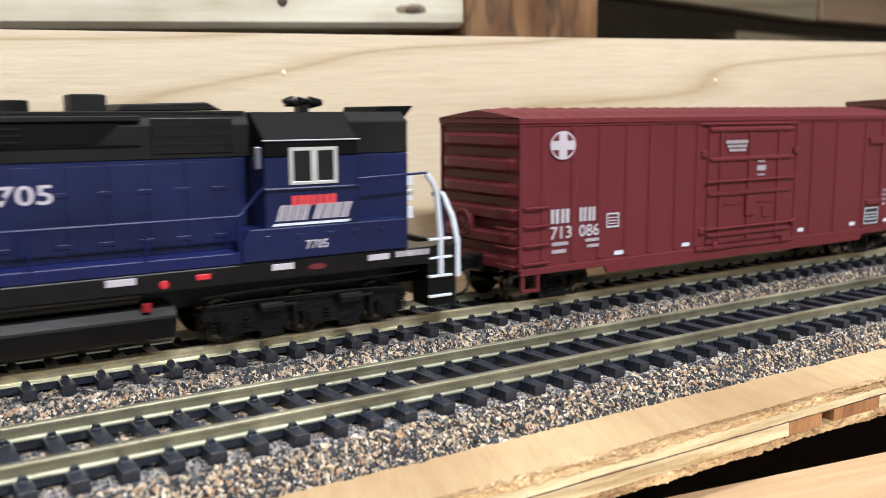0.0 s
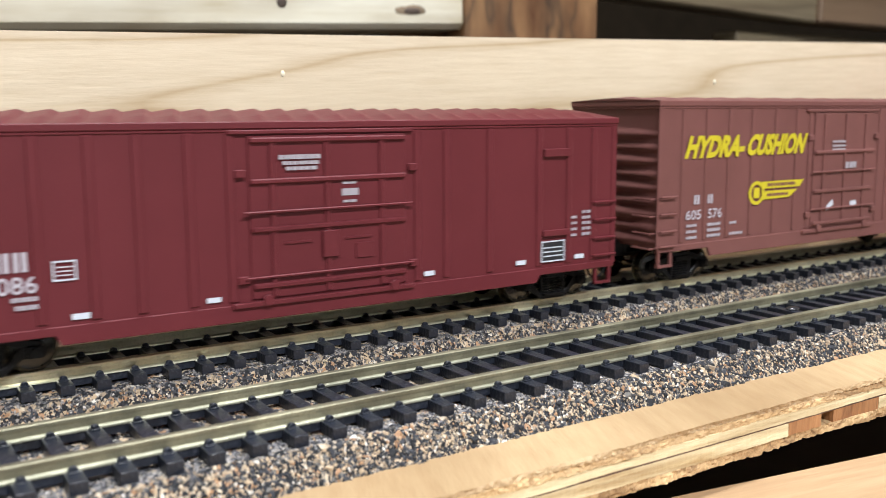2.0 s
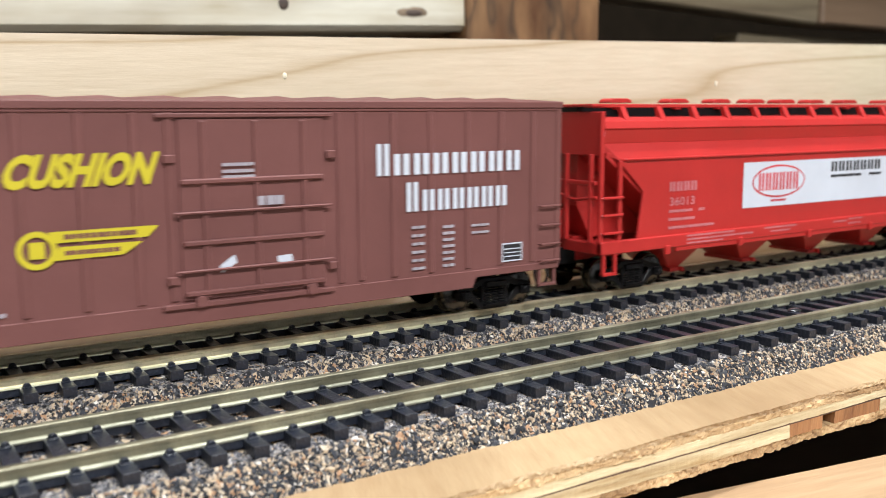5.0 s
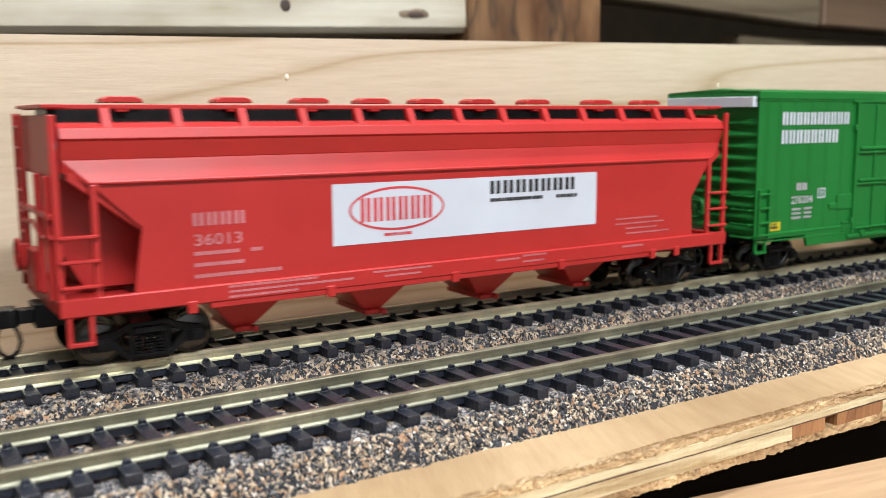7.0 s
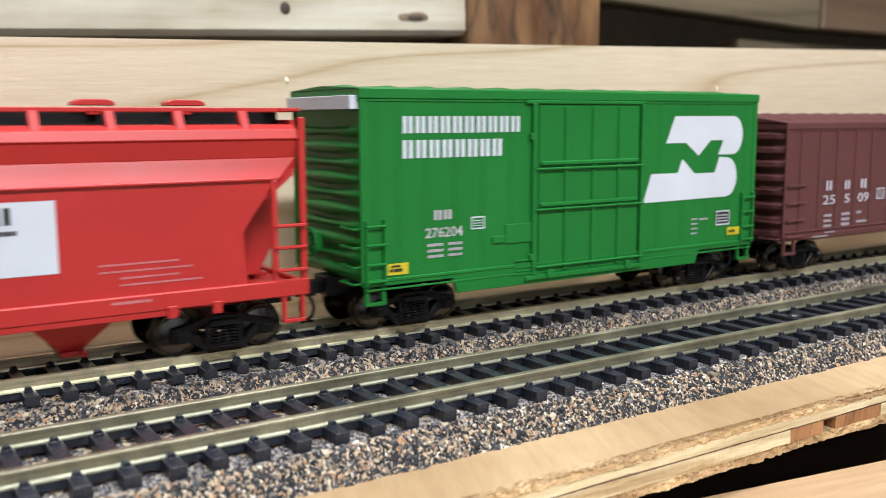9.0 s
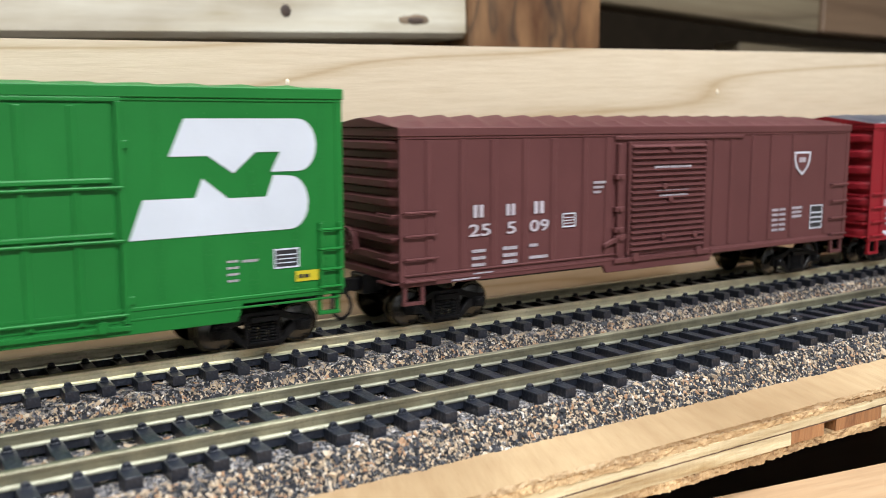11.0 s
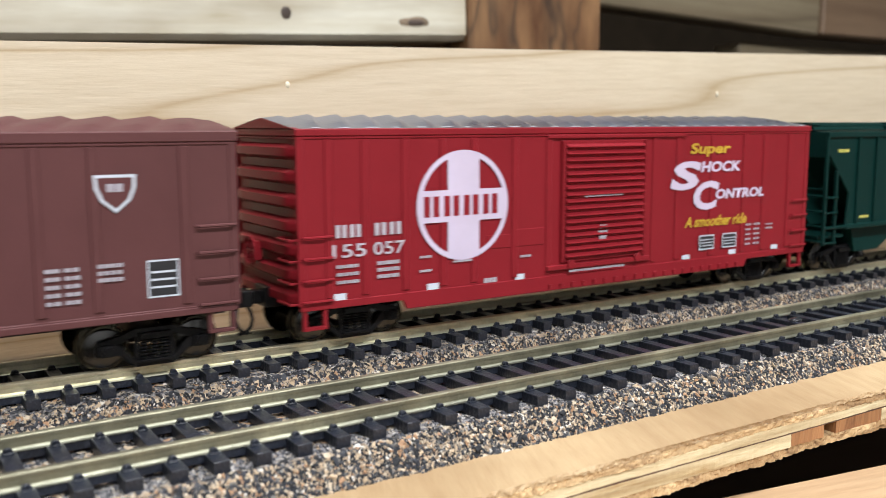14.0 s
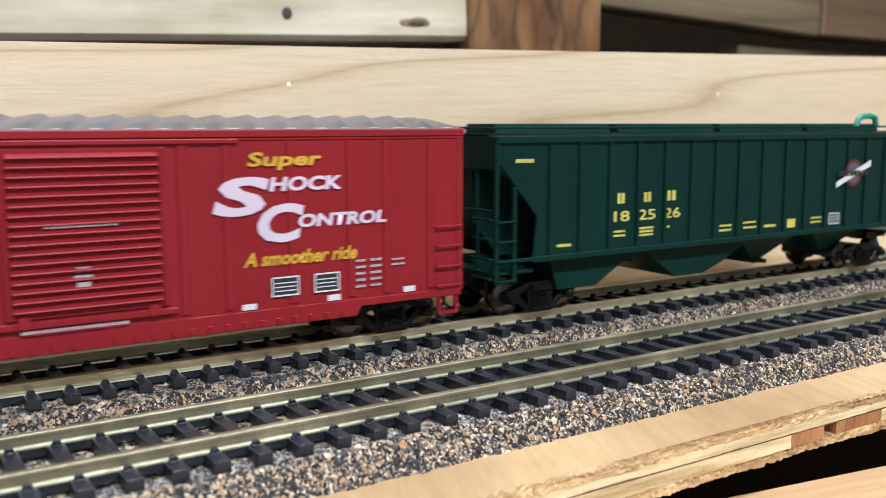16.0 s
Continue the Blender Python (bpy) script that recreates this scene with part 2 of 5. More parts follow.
    if at:
        ob.matrix_basis = at
    return tagged(ob, label, category, group, kind)


def root(name, label, category, group="", kind="", at=None):
    ob = new(name)
    ob.empty_display_size = 0.01
    if at:
        ob.matrix_basis = at
    return tagged(ob, label, category, group, kind)


def each(name, boxes, material, parent, bevel=0.12):
    """Several plain bars, each a part of its own."""
    for b in boxes:
        part(name, Build().box(*b), material, parent, bevel=bevel)


def again(name, mesh, parent, m):
    ob = new(name, mesh)
    ob.parent = parent
    ob.matrix_basis = m
    return ob


# ---- the room, out of view ----
ROOM = (-1800, 2400, -1900, 1500, -1000, 1400)
x0, x1, y0, y1, z0, z1 = ROOM
thing("floor", Build().box(x0, x1, y0, y1, z0 - 50, z0), M_FLOOR, "grey concrete basement floor", "floor", kind="structure", bevel=0)
thing("ceiling", Build().box(x0, x1, y0, y1, z1, z1 + 50), M_CEIL, "plain off-white ceiling", "ceiling", kind="structure", bevel=0)
thing("wall_north", Build().box(x0, x1, y1, y1 + 50, z0, z1), M_DARKWALL, "unseen dark brown wall behind the shelving", "wall", kind="structure", bevel=0)
thing("wall_south", Build().box(x0, x1, y0 - 50, y0, z0, z1), M_WALL, "plain painted wall", "wall", kind="structure", bevel=0)
thing("wall_west", Build().box(x0 - 50, x0, y0, y1, z0, z1), M_WALL, "plain painted wall", "wall", kind="structure", bevel=0)
thing("wall_east", Build().box(x1, x1 + 50, y0, y1, z0, z1), M_WALL, "plain painted wall", "wall", kind="structure", bevel=0)
for lx, ly, lz, watts in LIGHTS:
    lamp = root("ceiling_light", "white strip light with glowing tube under the ceiling", "ceiling light", "strip lights", at=pose(lx, ly, 1.4))
    part("housing", Build().box(-620, 620, -75, 75, -70, 0), M_WHITE_STEEL, lamp, "white steel housing", 3)
    part("tube", Build().cyl("x", 0, -88, 13, -570, 570, 14), M_GLOW, lamp, "glowing tube", 0, True)

# ---- bench, deck and backboard ----
bench = root("workbench", "dark dusty workbench under the railway deck", "workbench")
part("bench_top", Build().box(-1450, 1650, -420, 330, -101, -61), M_BENCH, bench, bevel=1)
each("leg", [(a, a + 90, b, b + 90, -1000, -101) for a in (-1400, 1510) for b in (-400, 220)], M_BENCH, bench, 2)

deck = root("plywood_deck", "layered plywood deck with a rough sawn front edge", "plywood board")
LAYERS = [(-9.1, -8.0, M_PLY_TOP, 0.5, "ply"), (-12.45, -10.5, M_PLY_A, 0.2, "ply"), (-12.75, -12.45, M_GLUE, 0.1, "glue_line"), (-15.6, -12.75, M_PLY_A, 0.25, "ply"), (-17.6, -15.6, M_PLY_B, 0.7, "ply"), (-10.5, -9.1, M_PLY_B, 0.55, "torn_ply")]


def front_edge(x, amount, seed):
    return -24.6 + amount * (noise.noise((x * 0.05, seed, 0)) * 1.1 + noise.noise((x * 0.3, seed, 3)) * 0.7 + noise.noise((x * 0.9, seed, 5)) * 0.5)


def ply_layer(za, zb, amount, seed, xa, xb, step):
    """One veneer with a broken front edge, rough in both directions where it is torn."""
    n = max(1, int((xb - xa) / step))
    m = 4 if amount >= 0.5 and step < 5 else 1
    b = Build()
    pts, faces = [], []
    for i in range(n + 1):
        x = xa + (xb - xa) * i / n
        for j in range(m + 1):
            z = za + (zb - za) * j / m
            rough = amount * (0.5 * noise.noise((x * 0.8, z * 1.6, seed)) + 0.45 * noise.noise((x * 1.9, z * 2.3, seed + 4))) if m > 1 else 0.0
            pts.append((x, front_edge(x, amount, seed + 0.6 * (1 - j / m)) + rough, z))
        pts += [(x, 114, zb), (x, 114, za)]
    w = m + 3
    for i in range(n):
        a, c = i * w, i * w + w
        faces += [(a + k, c + k, c + (k + 1) % w, a + (k + 1) % w) for k in range(w)]
    faces += [tuple(range(w)), tuple(n * w + k for k in range(w - 1, -1, -1))]
    return b.faces(pts, faces)


for k, (za, zb, mat, amount, nm) in enumerate(LAYERS):
    fine = 0.4 if amount >= 0.5 else 0.8
    runs = [(-1400, -40, 60), (-40, 450, fine), (450, 1600, 60)]
    if k == 3:
        runs = [(-1400, -40, 60), (-40, 139, 0.8), (172, 450, 0.8), (450, 1600, 60)]
    for xa, xb, step in runs:
        part(nm, ply_layer(za, zb, amount, k * 7.3, xa, xb, step), mat, deck, bevel=0)
part("patch", ply_layer(-15.6, -12.78, 0.3, 91, 139, 150.3, 0.8), M_PLY_C, deck, "red-brown filler patch", 0)
part("patch", ply_layer(-15.6, -12.78, 0.3, 93, 155, 172, 0.8), M_PLY_C, deck, "red-brown filler patch", 0)
for bx in (-1200, -500, 420, 1000, 1450):
    thing("riser_block", Build().box(bx, bx + 38, 30, 110, -61, -17.6), M_PLANK, "short softwood block under the plywood deck", "wood block", "riser blocks", bevel=0.8)

board = root("backboard", "pale pine board standing behind the railway tracks", "wooden board", at=pose(0, 0.115, 0, 0, -1.57, 0))
part("plank", Build().box(-1300, 1600, 0, 12, -60, 73.6), M_PINE, board, "", 0)
for kx, kz, r in ((87.8, 62.2, 0.75), (275.4, 57.2, 0.85)):
    b = Build()
    bmesh.ops.create_uvsphere(b.bm, u_segments=10, v_segments=6, radius=r * MM, matrix=Matrix.Translation((kx * MM, 0, kz * MM)) @ Matrix.Diagonal((1, 0.35, 1.3, 1)))
    part("filler_dot", b, M_DOT, board, "small pale filler dot", 0, True)

thing("plank_lower", Build().box(-140, 500, -90, 0, -38, 0), M_PLANK, "light softwood plank lying on the bench below the deck", "plank", at=pose(0.1345, -0.0245, -0.023, 0, 0, -9.3), bevel=1.2).name = "lumber_plank"

# ---- timber behind the backboard ----
stud = root("timber_stud", "whitewashed horizontal stud with dark knots behind the backboard", "timber", at=pose(0.037, 0.300, 0.0893, 0, -2.55, 0))
part("beam", Build().box(-600, 243, 0, 38, 0, 140), M_PALE, stud, "", 3)
for kx, kz, rx, rz in ((130.5, 13.4, 2.9, 3.2), (206.8, 9.4, 6.0, 2.0), (60, 40, 5, 3)):
    b = Build()
    bmesh.ops.create_uvsphere(b.bm, u_segments=14, v_segments=8, radius=MM, matrix=Matrix.Translation((kx * MM, 0, kz * MM)) @ Matrix.Diagonal((rx, 0.6, rz, 1)))
    part("knot", b, M_KNOT, stud, "dark knot", 0, True)
    if kx < 200:
        continue
    b = Build()
    bmesh.ops.create_uvsphere(b.bm, u_segments=18, v_segments=10, radius=MM, matrix=Matrix.Translation(((kx - rx * 0.15) * MM, 0, (kz + rz * 0.2) * MM)) @ Matrix.Diagonal((rx * 1.7, 0.3, rz * 1.35, 1)))
    for v in b.bm.verts:
        v.co.x += 1.6 * MM * noise.noise((v.co.x * 300, v.co.z * 300, kx))
        v.co.z += 1.0 * MM * noise.noise((v.co.x * 300, v.co.z * 300, kx + 9))
    part("knot_stain", b, M_STAIN, stud, "brown stain round the knot", 0, True)
thing("timber_post", Build().box(277, 376, 296, 386, -1000, 420), M_POST, "upright brown stained timber post", "post", bevel=2)
thing("weathered_board", Build().box(-300, 270, 0, 30, 0, 150), M_GREYB, "weathered grey-brown board sloping behind the post", "wooden board", at=pose(0.470, 0.400, 0.1422, 0, 2.0, 0), bevel=2)
thing("brown_board", Build().box(740, 1200, 396, 430, 133, 300), M_BROWNB, "dull brown board on the shelving", "wooden board", bevel=2)
thing("shelf_rail", Build().box(655, 1300, 420, 450, 96, 124), M_GREYB, "grey timber rail low on the shelving", "rail", bevel=2)
# added backing sheet; its near-black colour fills the gaps between the boards
thing("dark_backing", Build().box(-400, 1500, 560, 580, -1000, 700), M_DARKWALL, "near-black sheet added to darken the gaps behind the boards", "partition", bevel=2)

# ---- ballast ----
YF, YR = 10.62, 63.25  # centre lines of the two tracks
TIE_STEP = 7.247


def bed_height(x, y):
    """Top of the stone bed: flat under each track, with a bevelled shoulder and an uneven toe."""
    def ridge(c, fall):
        d = abs(y - c) + 0.55 * noise.noise((x * 0.17, c, 4.0)) + 0.3 * noise.noise((x * 0.6, c, 8.0))
        return -3.15 if d < 16.3 else -3.15 - fall * (d - 16.3)
    h = max(ridge(YF, 1.15), ridge(YR, 1.8), -8.6)
    return h + 0.3 * noise.noise((x * 0.12, y * 0.12, 1.0)) + 0.35 * noise.noise((x * 0.5, y * 0.5, 7.0))


bed = root("ballast", "crushed black, grey and tan stone ballast under the tracks", "ballast", kind="stuff")


def bed_sheet(xa, xb, nx, ny):
    return Build().sheet(lambda u, v: (xa + (xb - xa) * u, -14 + 106 * v, bed_height(xa + (xb - xa) * u, -14 + 106 * v)), nx, ny)


for xa, xb, nx, ny in ((-1350, -60, 90, 30), (-60, 460, 380, 90), (460, 1550, 90, 30)):
    tagged(part("stone_bed", bed_sheet(xa, xb, nx, ny), M_BED, bed, bevel=0, smooth=True), kind="stuff")


def stones(xa, xb, ya, yb, count, small, large, seed, material, lie=0.42, power=3.0, floor=-8.15):
    """Crushed chips bedded flat on the stone bed: one joined mesh of uneven angular pieces."""
    rng = np.random.default_rng(seed)
    ico = np.array([(1, 0, 0), (-1, 0, 0), (0, 1, 0), (0, -1, 0), (0, 0, 1), (0, 0, -1), (0.6, 0.6, 0.6), (-0.6, -0.6, 0.6)])
    tri = np.array([(0, 6, 4), (0, 2, 6), (2, 4, 6), (2, 1, 4), (1, 7, 4), (1, 3, 7), (3, 4, 7), (3, 0, 4), (2, 0, 5), (1, 2, 5), (3, 1, 5), (0, 3, 5)])
    px, py = rng.uniform(xa, xb, count), rng.uniform(ya, yb, count)
    pz = np.array([bed_height(x, y) for x, y in zip(px, py)])
    keep = pz > floor
    px, py, pz = px[keep], py[keep], pz[keep]
    count = len(px)
    slope = np.clip([(bed_height(x, y + 0.5) - bed_height(x, y - 0.5)) for x, y in zip(px, py)], -1.3, 1.3)
    size = small + (large - small) * rng.random(count) ** power
    spin, tip, nod = rng.uniform(0, 6.2832, count), np.arctan(slope) + rng.normal(0, 0.3, count), rng.normal(0, 0.3, count)
    v = ico[None] * rng.uniform(0.7, 1.25, (count, 8, 1)) * np.stack([rng.uniform(0.6, 1.25, count), rng.uniform(0.6, 1.25, count), lie * rng.uniform(0.7, 1.4, count)], -1)[:, None]
    v = v * size[:, None, None] * 0.5
    for angle, i, j in ((spin, 0, 1), (nod, 2, 0), (tip, 1, 2)):
        c, d = np.cos(angle)[:, None], np.sin(angle)[:, None]
        v[:, :, i], v[:, :, j] = c * v[:, :, i] - d * v[:, :, j], d * v[:, :, i] + c * v[:, :, j]
    v += np.stack([px, py, pz + size * 0.1], -1)[:, None]
    f = (tri[None] + 8 * np.arange(count)[:, None, None]).reshape(-1, 3)
    me = bpy.data.meshes.new("stones")
    me.from_pydata((v.reshape(-1, 3) * MM).tolist(), [], f.tolist())
    me.materials.append(material)
    ob = new("stones", me)
    ob.parent = bed
    return tagged(ob, kind="stuff")


stones(-35, 250, -11.8, -5.0, 36000, 0.4, 1.2, 11, M_STONE, 0.55, 2.2)
stones(-35, 250, -11.8, -4.6, 420, 1.2, 2.2, 21, M_STONE, 0.5)
stones(-35, 280, -6.2, 0, 22000, 0.35, 1.0, 22, M_FINE, 0.3)
stones(-30, 360, -4, 26, 30000, 0.3, 0.8, 12, M_FINE, 0.3)
stones(-35, 380, 25, 33, 16000, 0.3, 0.9, 16, M_FINE, 0.35)
stones(-35, 400, 33, 46.6, 50000, 0.32, 1.0, 13, M_STONE, 0.55, 2.2, -8.7)
stones(-35, 400, 45.5, 52, 18000, 0.3, 0.9, 23, M_FINE, 0.3)
stones(-35, 400, 50, 90, 16000, 0.35, 1.0, 14, M_FINE, 0.35)


# ---- the two tracks ----
def rail_mesh(xa, xb):
    z = -0.8
    prof = [(-0.62, z + 0.55), (0.62, z + 0.55), (0.66, z + 1.5), (0.8, z + 1.85), (0.84, z + 2.4), (0.66, z + 2.55), (-0.66, z + 2.55), (-0.84, z + 2.4), (-0.8, z + 1.85), (-0.66, z + 1.5)]
    return Build().prism(prof, "x", xa, xb)


def rail_foot(xa, xb):
    z = -0.8
    return Build().prism([(-1.3, z), (1.3, z), (1.25, z + 0.3), (0.55, z + 0.66), (-0.55, z + 0.66), (-1.25, z + 0.3)], "x", xa, xb)


def tie_build():
    b = Build().box(-1.4, 1.4, -15, 15, -2.9, -0.8)
    for yc in (-9.125, 9.125):
        for side in (-1, 1):
            y = yc + side * 1.75
            b.prism([(-0.95, -0.8), (0.95, -0.8), (0.9, -0.5), (-0.9, -0.5)], "y", y - 0.62, y + 0.62)
            b.prism([(-0.74, -0.55), (0.74, -0.55), (0.7, -0.1), (0.52, 0.14), (0.22, 0.24), (-0.22, 0.24), (-0.52, 0.14), (-0.7, -0.1)], "y", y - 0.42, y + 0.42)
            for dx in (-0.36, 0.36):
                b.prism([(dx - 0.13, -0.5), (dx + 0.13, -0.5), (dx + 0.1, 0.12), (dx - 0.1, 0.12)], "y", y - 0.56, y + 0.56)
    return b


tie_mesh = tie_build().mesh("tie", M_TIE, 0.14)


def far_ties(xa, xb):
    b = Build()
    x = xa
    while x < xb:
        b.box(x - 1.4, x + 1.4, -15, 15, -2.9, -0.8)
        x += TIE_STEP
    return b


def track(label, yc, shift, gap_at, head, foot):
    tr = root("railway_track", label, "model track", "model railway tracks", at=pose(0, yc * MM, 0))
    for y in (-9.125, 9.125):
        rail = part("rail", rail_mesh(-1340, 1540), head, tr, "tarnished nickel-silver rail", 0)
        part("rail_foot", rail_foot(-1340, 1540), foot, rail, "rail foot coloured brighter for the light it catches", 0)
        rail.matrix_basis = pose(0, y * MM, 0)
    for k in range(-32, 90):
        jog = 0.35 * noise.noise((k * 0.7, yc, 0.0))
        x = shift + k * TIE_STEP + jog + (0.45 if gap_at and k >= gap_at else 0.0) - (0.5 if gap_at and gap_at - 7 < k < gap_at else 0.0)
        again("tie", tie_mesh, tr, pose(x * MM, 0, 0, 0, 0, 1.2 * noise.noise((k * 1.3, yc, 5.0))))
    for y in (-9.125, 9.125):
        part("tie_strip", Build().box(-1340, 1540, y - 0.9, y + 0.9, -2.4, -0.84), M_TIE, tr, bevel=0)
    for xa, xb in ((-1335, shift - 33 * TIE_STEP + 2), (shift + 90 * TIE_STEP, 1535)):
        tagged(part("ties", far_ties(xa, xb), M_TIE, tr, bevel=0), kind="stuff")
    return tr


front_track = track("nickel-silver model track on black plastic ties", YF, 0.0, 9, M_RAILHEAD, M_RAIL)
drop = Build()
bmesh.ops.create_uvsphere(drop.bm, u_segments=16, v_segments=8, radius=MM, matrix=Matrix.Translation((190 * MM, 2.0 * MM, -0.6 * MM)) @ Matrix.Diagonal((2.2, 1.6, 0.7, 1)))
part("glue_drop", drop, M_DROP, front_track, "clear dried drop of glue", 0, True)
track("nickel-silver model track carrying the freight train", YR, 1.5, 0, M_LITRAIL, M_LITFOOT)


# ---- train materials ----
M_OXIDE = paint("oxide_red", (0.110, 0.0195, 0.0245), 0.42, vary=0.08, gloss=0.2)
M_BROWN = paint("faded_brown", (0.152, 0.062, 0.056), 0.5, vary=0.1, gloss=0.2)
M_MAROON = paint("dull_maroon", (0.100, 0.037, 0.037), 0.5, vary=0.1, gloss=0.2)
M_SCARLET = paint("scarlet", (0.4, 0.021, 0.019), 0.42, vary=0.08, gloss=0.4)
M_CRIMSON = paint("crimson", (0.215, 0.0125, 0.019), 0.42, vary=0.08, gloss=0.18)
M_GREEN = paint("bright_green", (0.011, 0.150, 0.027), 0.42, vary=0.07, gloss=0.2)
M_FOREST = paint("forest_green", (0.003, 0.0225, 0.0195), 0.4, vary=0.12, gloss=0.1)
M_TEAL = paint("teal_plastic", (0.01, 0.2, 0.14), 0.45)
M_ROOFGREY = paint("galvanised_roof", (0.15, 0.16, 0.205), 0.3, 0.6, vary=0.3)
M_BLACK = paint("black_plastic", (0.003, 0.003, 0.0036), 0.34, vary=0.3, dust=0.01, gloss=0.24)
M_BLUE = paint("navy_blue", (0.0055, 0.0095, 0.047), 0.34, vary=0.3, gloss=0.26)
M_BLUEB = paint("deep_blue", (0.0055, 0.009, 0.06), 0.36, vary=0.2, gloss=0.26)
M_HOODBLACK = paint("matt_black", (0.003, 0.003, 0.0032), 0.5, vary=0.15, gloss=0.08)
M_WHEEL = paint("polished_wheel", (0.085, 0.078, 0.06), 0.16, 1.0)
M_DISC = paint("blackened_wheel", (0.006, 0.006, 0.006), 0.14, gloss=0.6)
M_HOODGREY = paint("weathered_black", (0.0095, 0.0092, 0.0092), 0.5, vary=0.35, gloss=0.12)
M_GLOSSBLACK = paint("gloss_black", (0.0035, 0.0037, 0.0042), 0.22, vary=0.3, gloss=0.3)
M_INK = paint("white_lettering", (0.53, 0.57, 0.64), 0.55, vary=0.05)
M_FAINT = paint("worn_white_print", (0.34, 0.32, 0.36), 0.55, vary=0.25)
M_SOFT = paint("soft_white_print", (0.43, 0.4, 0.45), 0.55, vary=0.12)
M_PINKINK = paint("worn_pink_print", (0.46, 0.15, 0.165), 0.5, vary=0.2)
M_LAVENDER = paint("lavender_white_print", (0.54, 0.47, 0.6), 0.55, vary=0.08)
M_INKBLACK = paint("black_lettering", (0.014, 0.014, 0.017), 0.55)
M_INKRED = paint("red_lettering", (0.55, 0.04, 0.05), 0.5)
M_YELLOW = paint("yellow_lettering", (0.5, 0.42, 0.015), 0.5, vary=0.05)
M_GOLD = paint("gold_lettering", (0.5, 0.31, 0.03), 0.5)
M_PALEYEL = paint("pale_yellow_lettering", (0.55, 0.52, 0.12), 0.5)
M_FRAME = paint("aluminium_frame", (0.6, 0.6, 0.6), 0.35, 0.6)
M_REDLAMP = paint("red_plastic", (0.5, 0.02, 0.03), 0.4)


def clear_pane(name):
    m, nodes, links, b = shader(name)
    b.inputs["Base Color"].default_value = (0.012, 0.012, 0.013, 1)
    b.inputs["Roughness"].default_value = 0.06
    b.inputs["Specular IOR Level"].default_value = 0.2
    return m


M_GLASS = clear_pane("cab_glass")

# ---- train tools ----
FACE = -18.5   # the near side of a car, from the track's centre line
RAIL = 1.75    # top of the rails
WHEEL = 4.8
wheelsets = []
cars = []


def words(text, u0, u1, z0, z1, material, parent, y=FACE - 0.49, lean=0.0, label="", bold=0.012):
    """Lettering fitted into a rectangle on the near side."""
    if material is M_INK and text.isdigit():
        material = M_SOFT
    cu = bpy.data.curves.new("lettering", "FONT")
    cu.body = text
    cu.resolution_u = 3
    cu.offset = bold
    tmp = new("lettering_source", cu)
    bpy.context.view_layer.update()
    me = bpy.data.meshes.new_from_object(tmp.evaluated_get(bpy.context.evaluated_depsgraph_get()))
    bpy.data.objects.remove(tmp)
    co = np.empty(len(me.vertices) * 3)
    me.vertices.foreach_get("co", co)
    co = co.reshape(-1, 3)
    lo, hi = co.min(0), co.max(0)
    fx, fz = (co[:, 0] - lo[0]) / (hi[0] - lo[0]), (co[:, 1] - lo[1]) / (hi[1] - lo[1])
    out = np.stack([u0 + fx * (u1 - u0) + lean * (fz - 0.5) * (z1 - z0), np.full(len(fx), y), z0 + fz * (z1 - z0)], -1) * MM
    me.vertices.foreach_set("co", out.ravel())
    me.materials.clear()
    me.materials.append(material)
    ob = new("lettering", me)
    ob.parent = parent
    return tagged(ob, label)


def quad(u0, u1, z0, z1, y, lean):
    d = lean * (z1 - z0) / 2
    return [(u0 - d, y, z0), (u1 - d, y, z0), (u1 + d, y, z1), (u0 + d, y, z1)]


def bars(rows, material, parent, y=FACE - 0.49, name="small_print", lean=0.0):
    """Plain bars in place of small writing: rows of (u0, u1, z0, z1, pieces)."""
    if name == "small_print" and material is M_INK:
        material = M_FAINT
    rng = random.Random(len(rows) * 31 + int(rows[0][0] * 10))
    b = Build()
    for u0, u1, z0, z1, n in rows:
        step = (u1 - u0) / n
        for k in range(n):
            a = u0 + k * step
            points = quad(a, a + step * (rng.uniform(0.78, 0.93) if n > 1 else 1.0), z0, z1, y, lean)
            if name == "small_print":
                b.faces(points, [(0, 1, 2, 3)])
            else:
                part(name, Build().faces(points, [(0, 1, 2, 3)]), material, parent, bevel=0)
    if name == "small_print":
        return tagged(part(name, b, material, parent, bevel=0), kind="stuff")
    b.bm.free()


def stems(rows, material, parent, y=FACE - 0.49, name="name_block", lean=0.0):
    """Names as plain upright bars, a pair for each character: rows of (u0, u1, z0, z1, characters)."""
    for u0, u1, z0, z1, n in rows:
        if material is M_INK and z1 - z0 < 3.9:
            material = M_SOFT
        step = (u1 - u0) / n
        for k in range(n):
            pair = Build()
            for a in (0.0, 0.46):
                pair.faces(quad(u0 + (k + a) * step, u0 + (k + a + 0.3) * step, z0, z1, y, lean), [(0, 1, 2, 3)])
            part(name, pair, material, parent, bevel=0)


def plate(outline, material, parent, y=FACE - 0.49, name="emblem", label=""):
    """A flat printed shape on the near side: outline of (u, z)."""
    return part(name, Build().faces([(u, y, z) for u, z in outline], [tuple(range(len(outline)))]), material, parent, label, 0)


def ring(u, z, ru, rz, thick, material, parent, y, name="emblem_ring", n=40):
    b = Build()
    pts = []
    for i in range(n):
        c, s = math.cos(2 * math.pi * i / n), math.sin(2 * math.pi * i / n)
        pts += [(u + ru * c, y, z + rz * s), (u + (ru - thick) * c, y, z + (rz - thick) * s)]
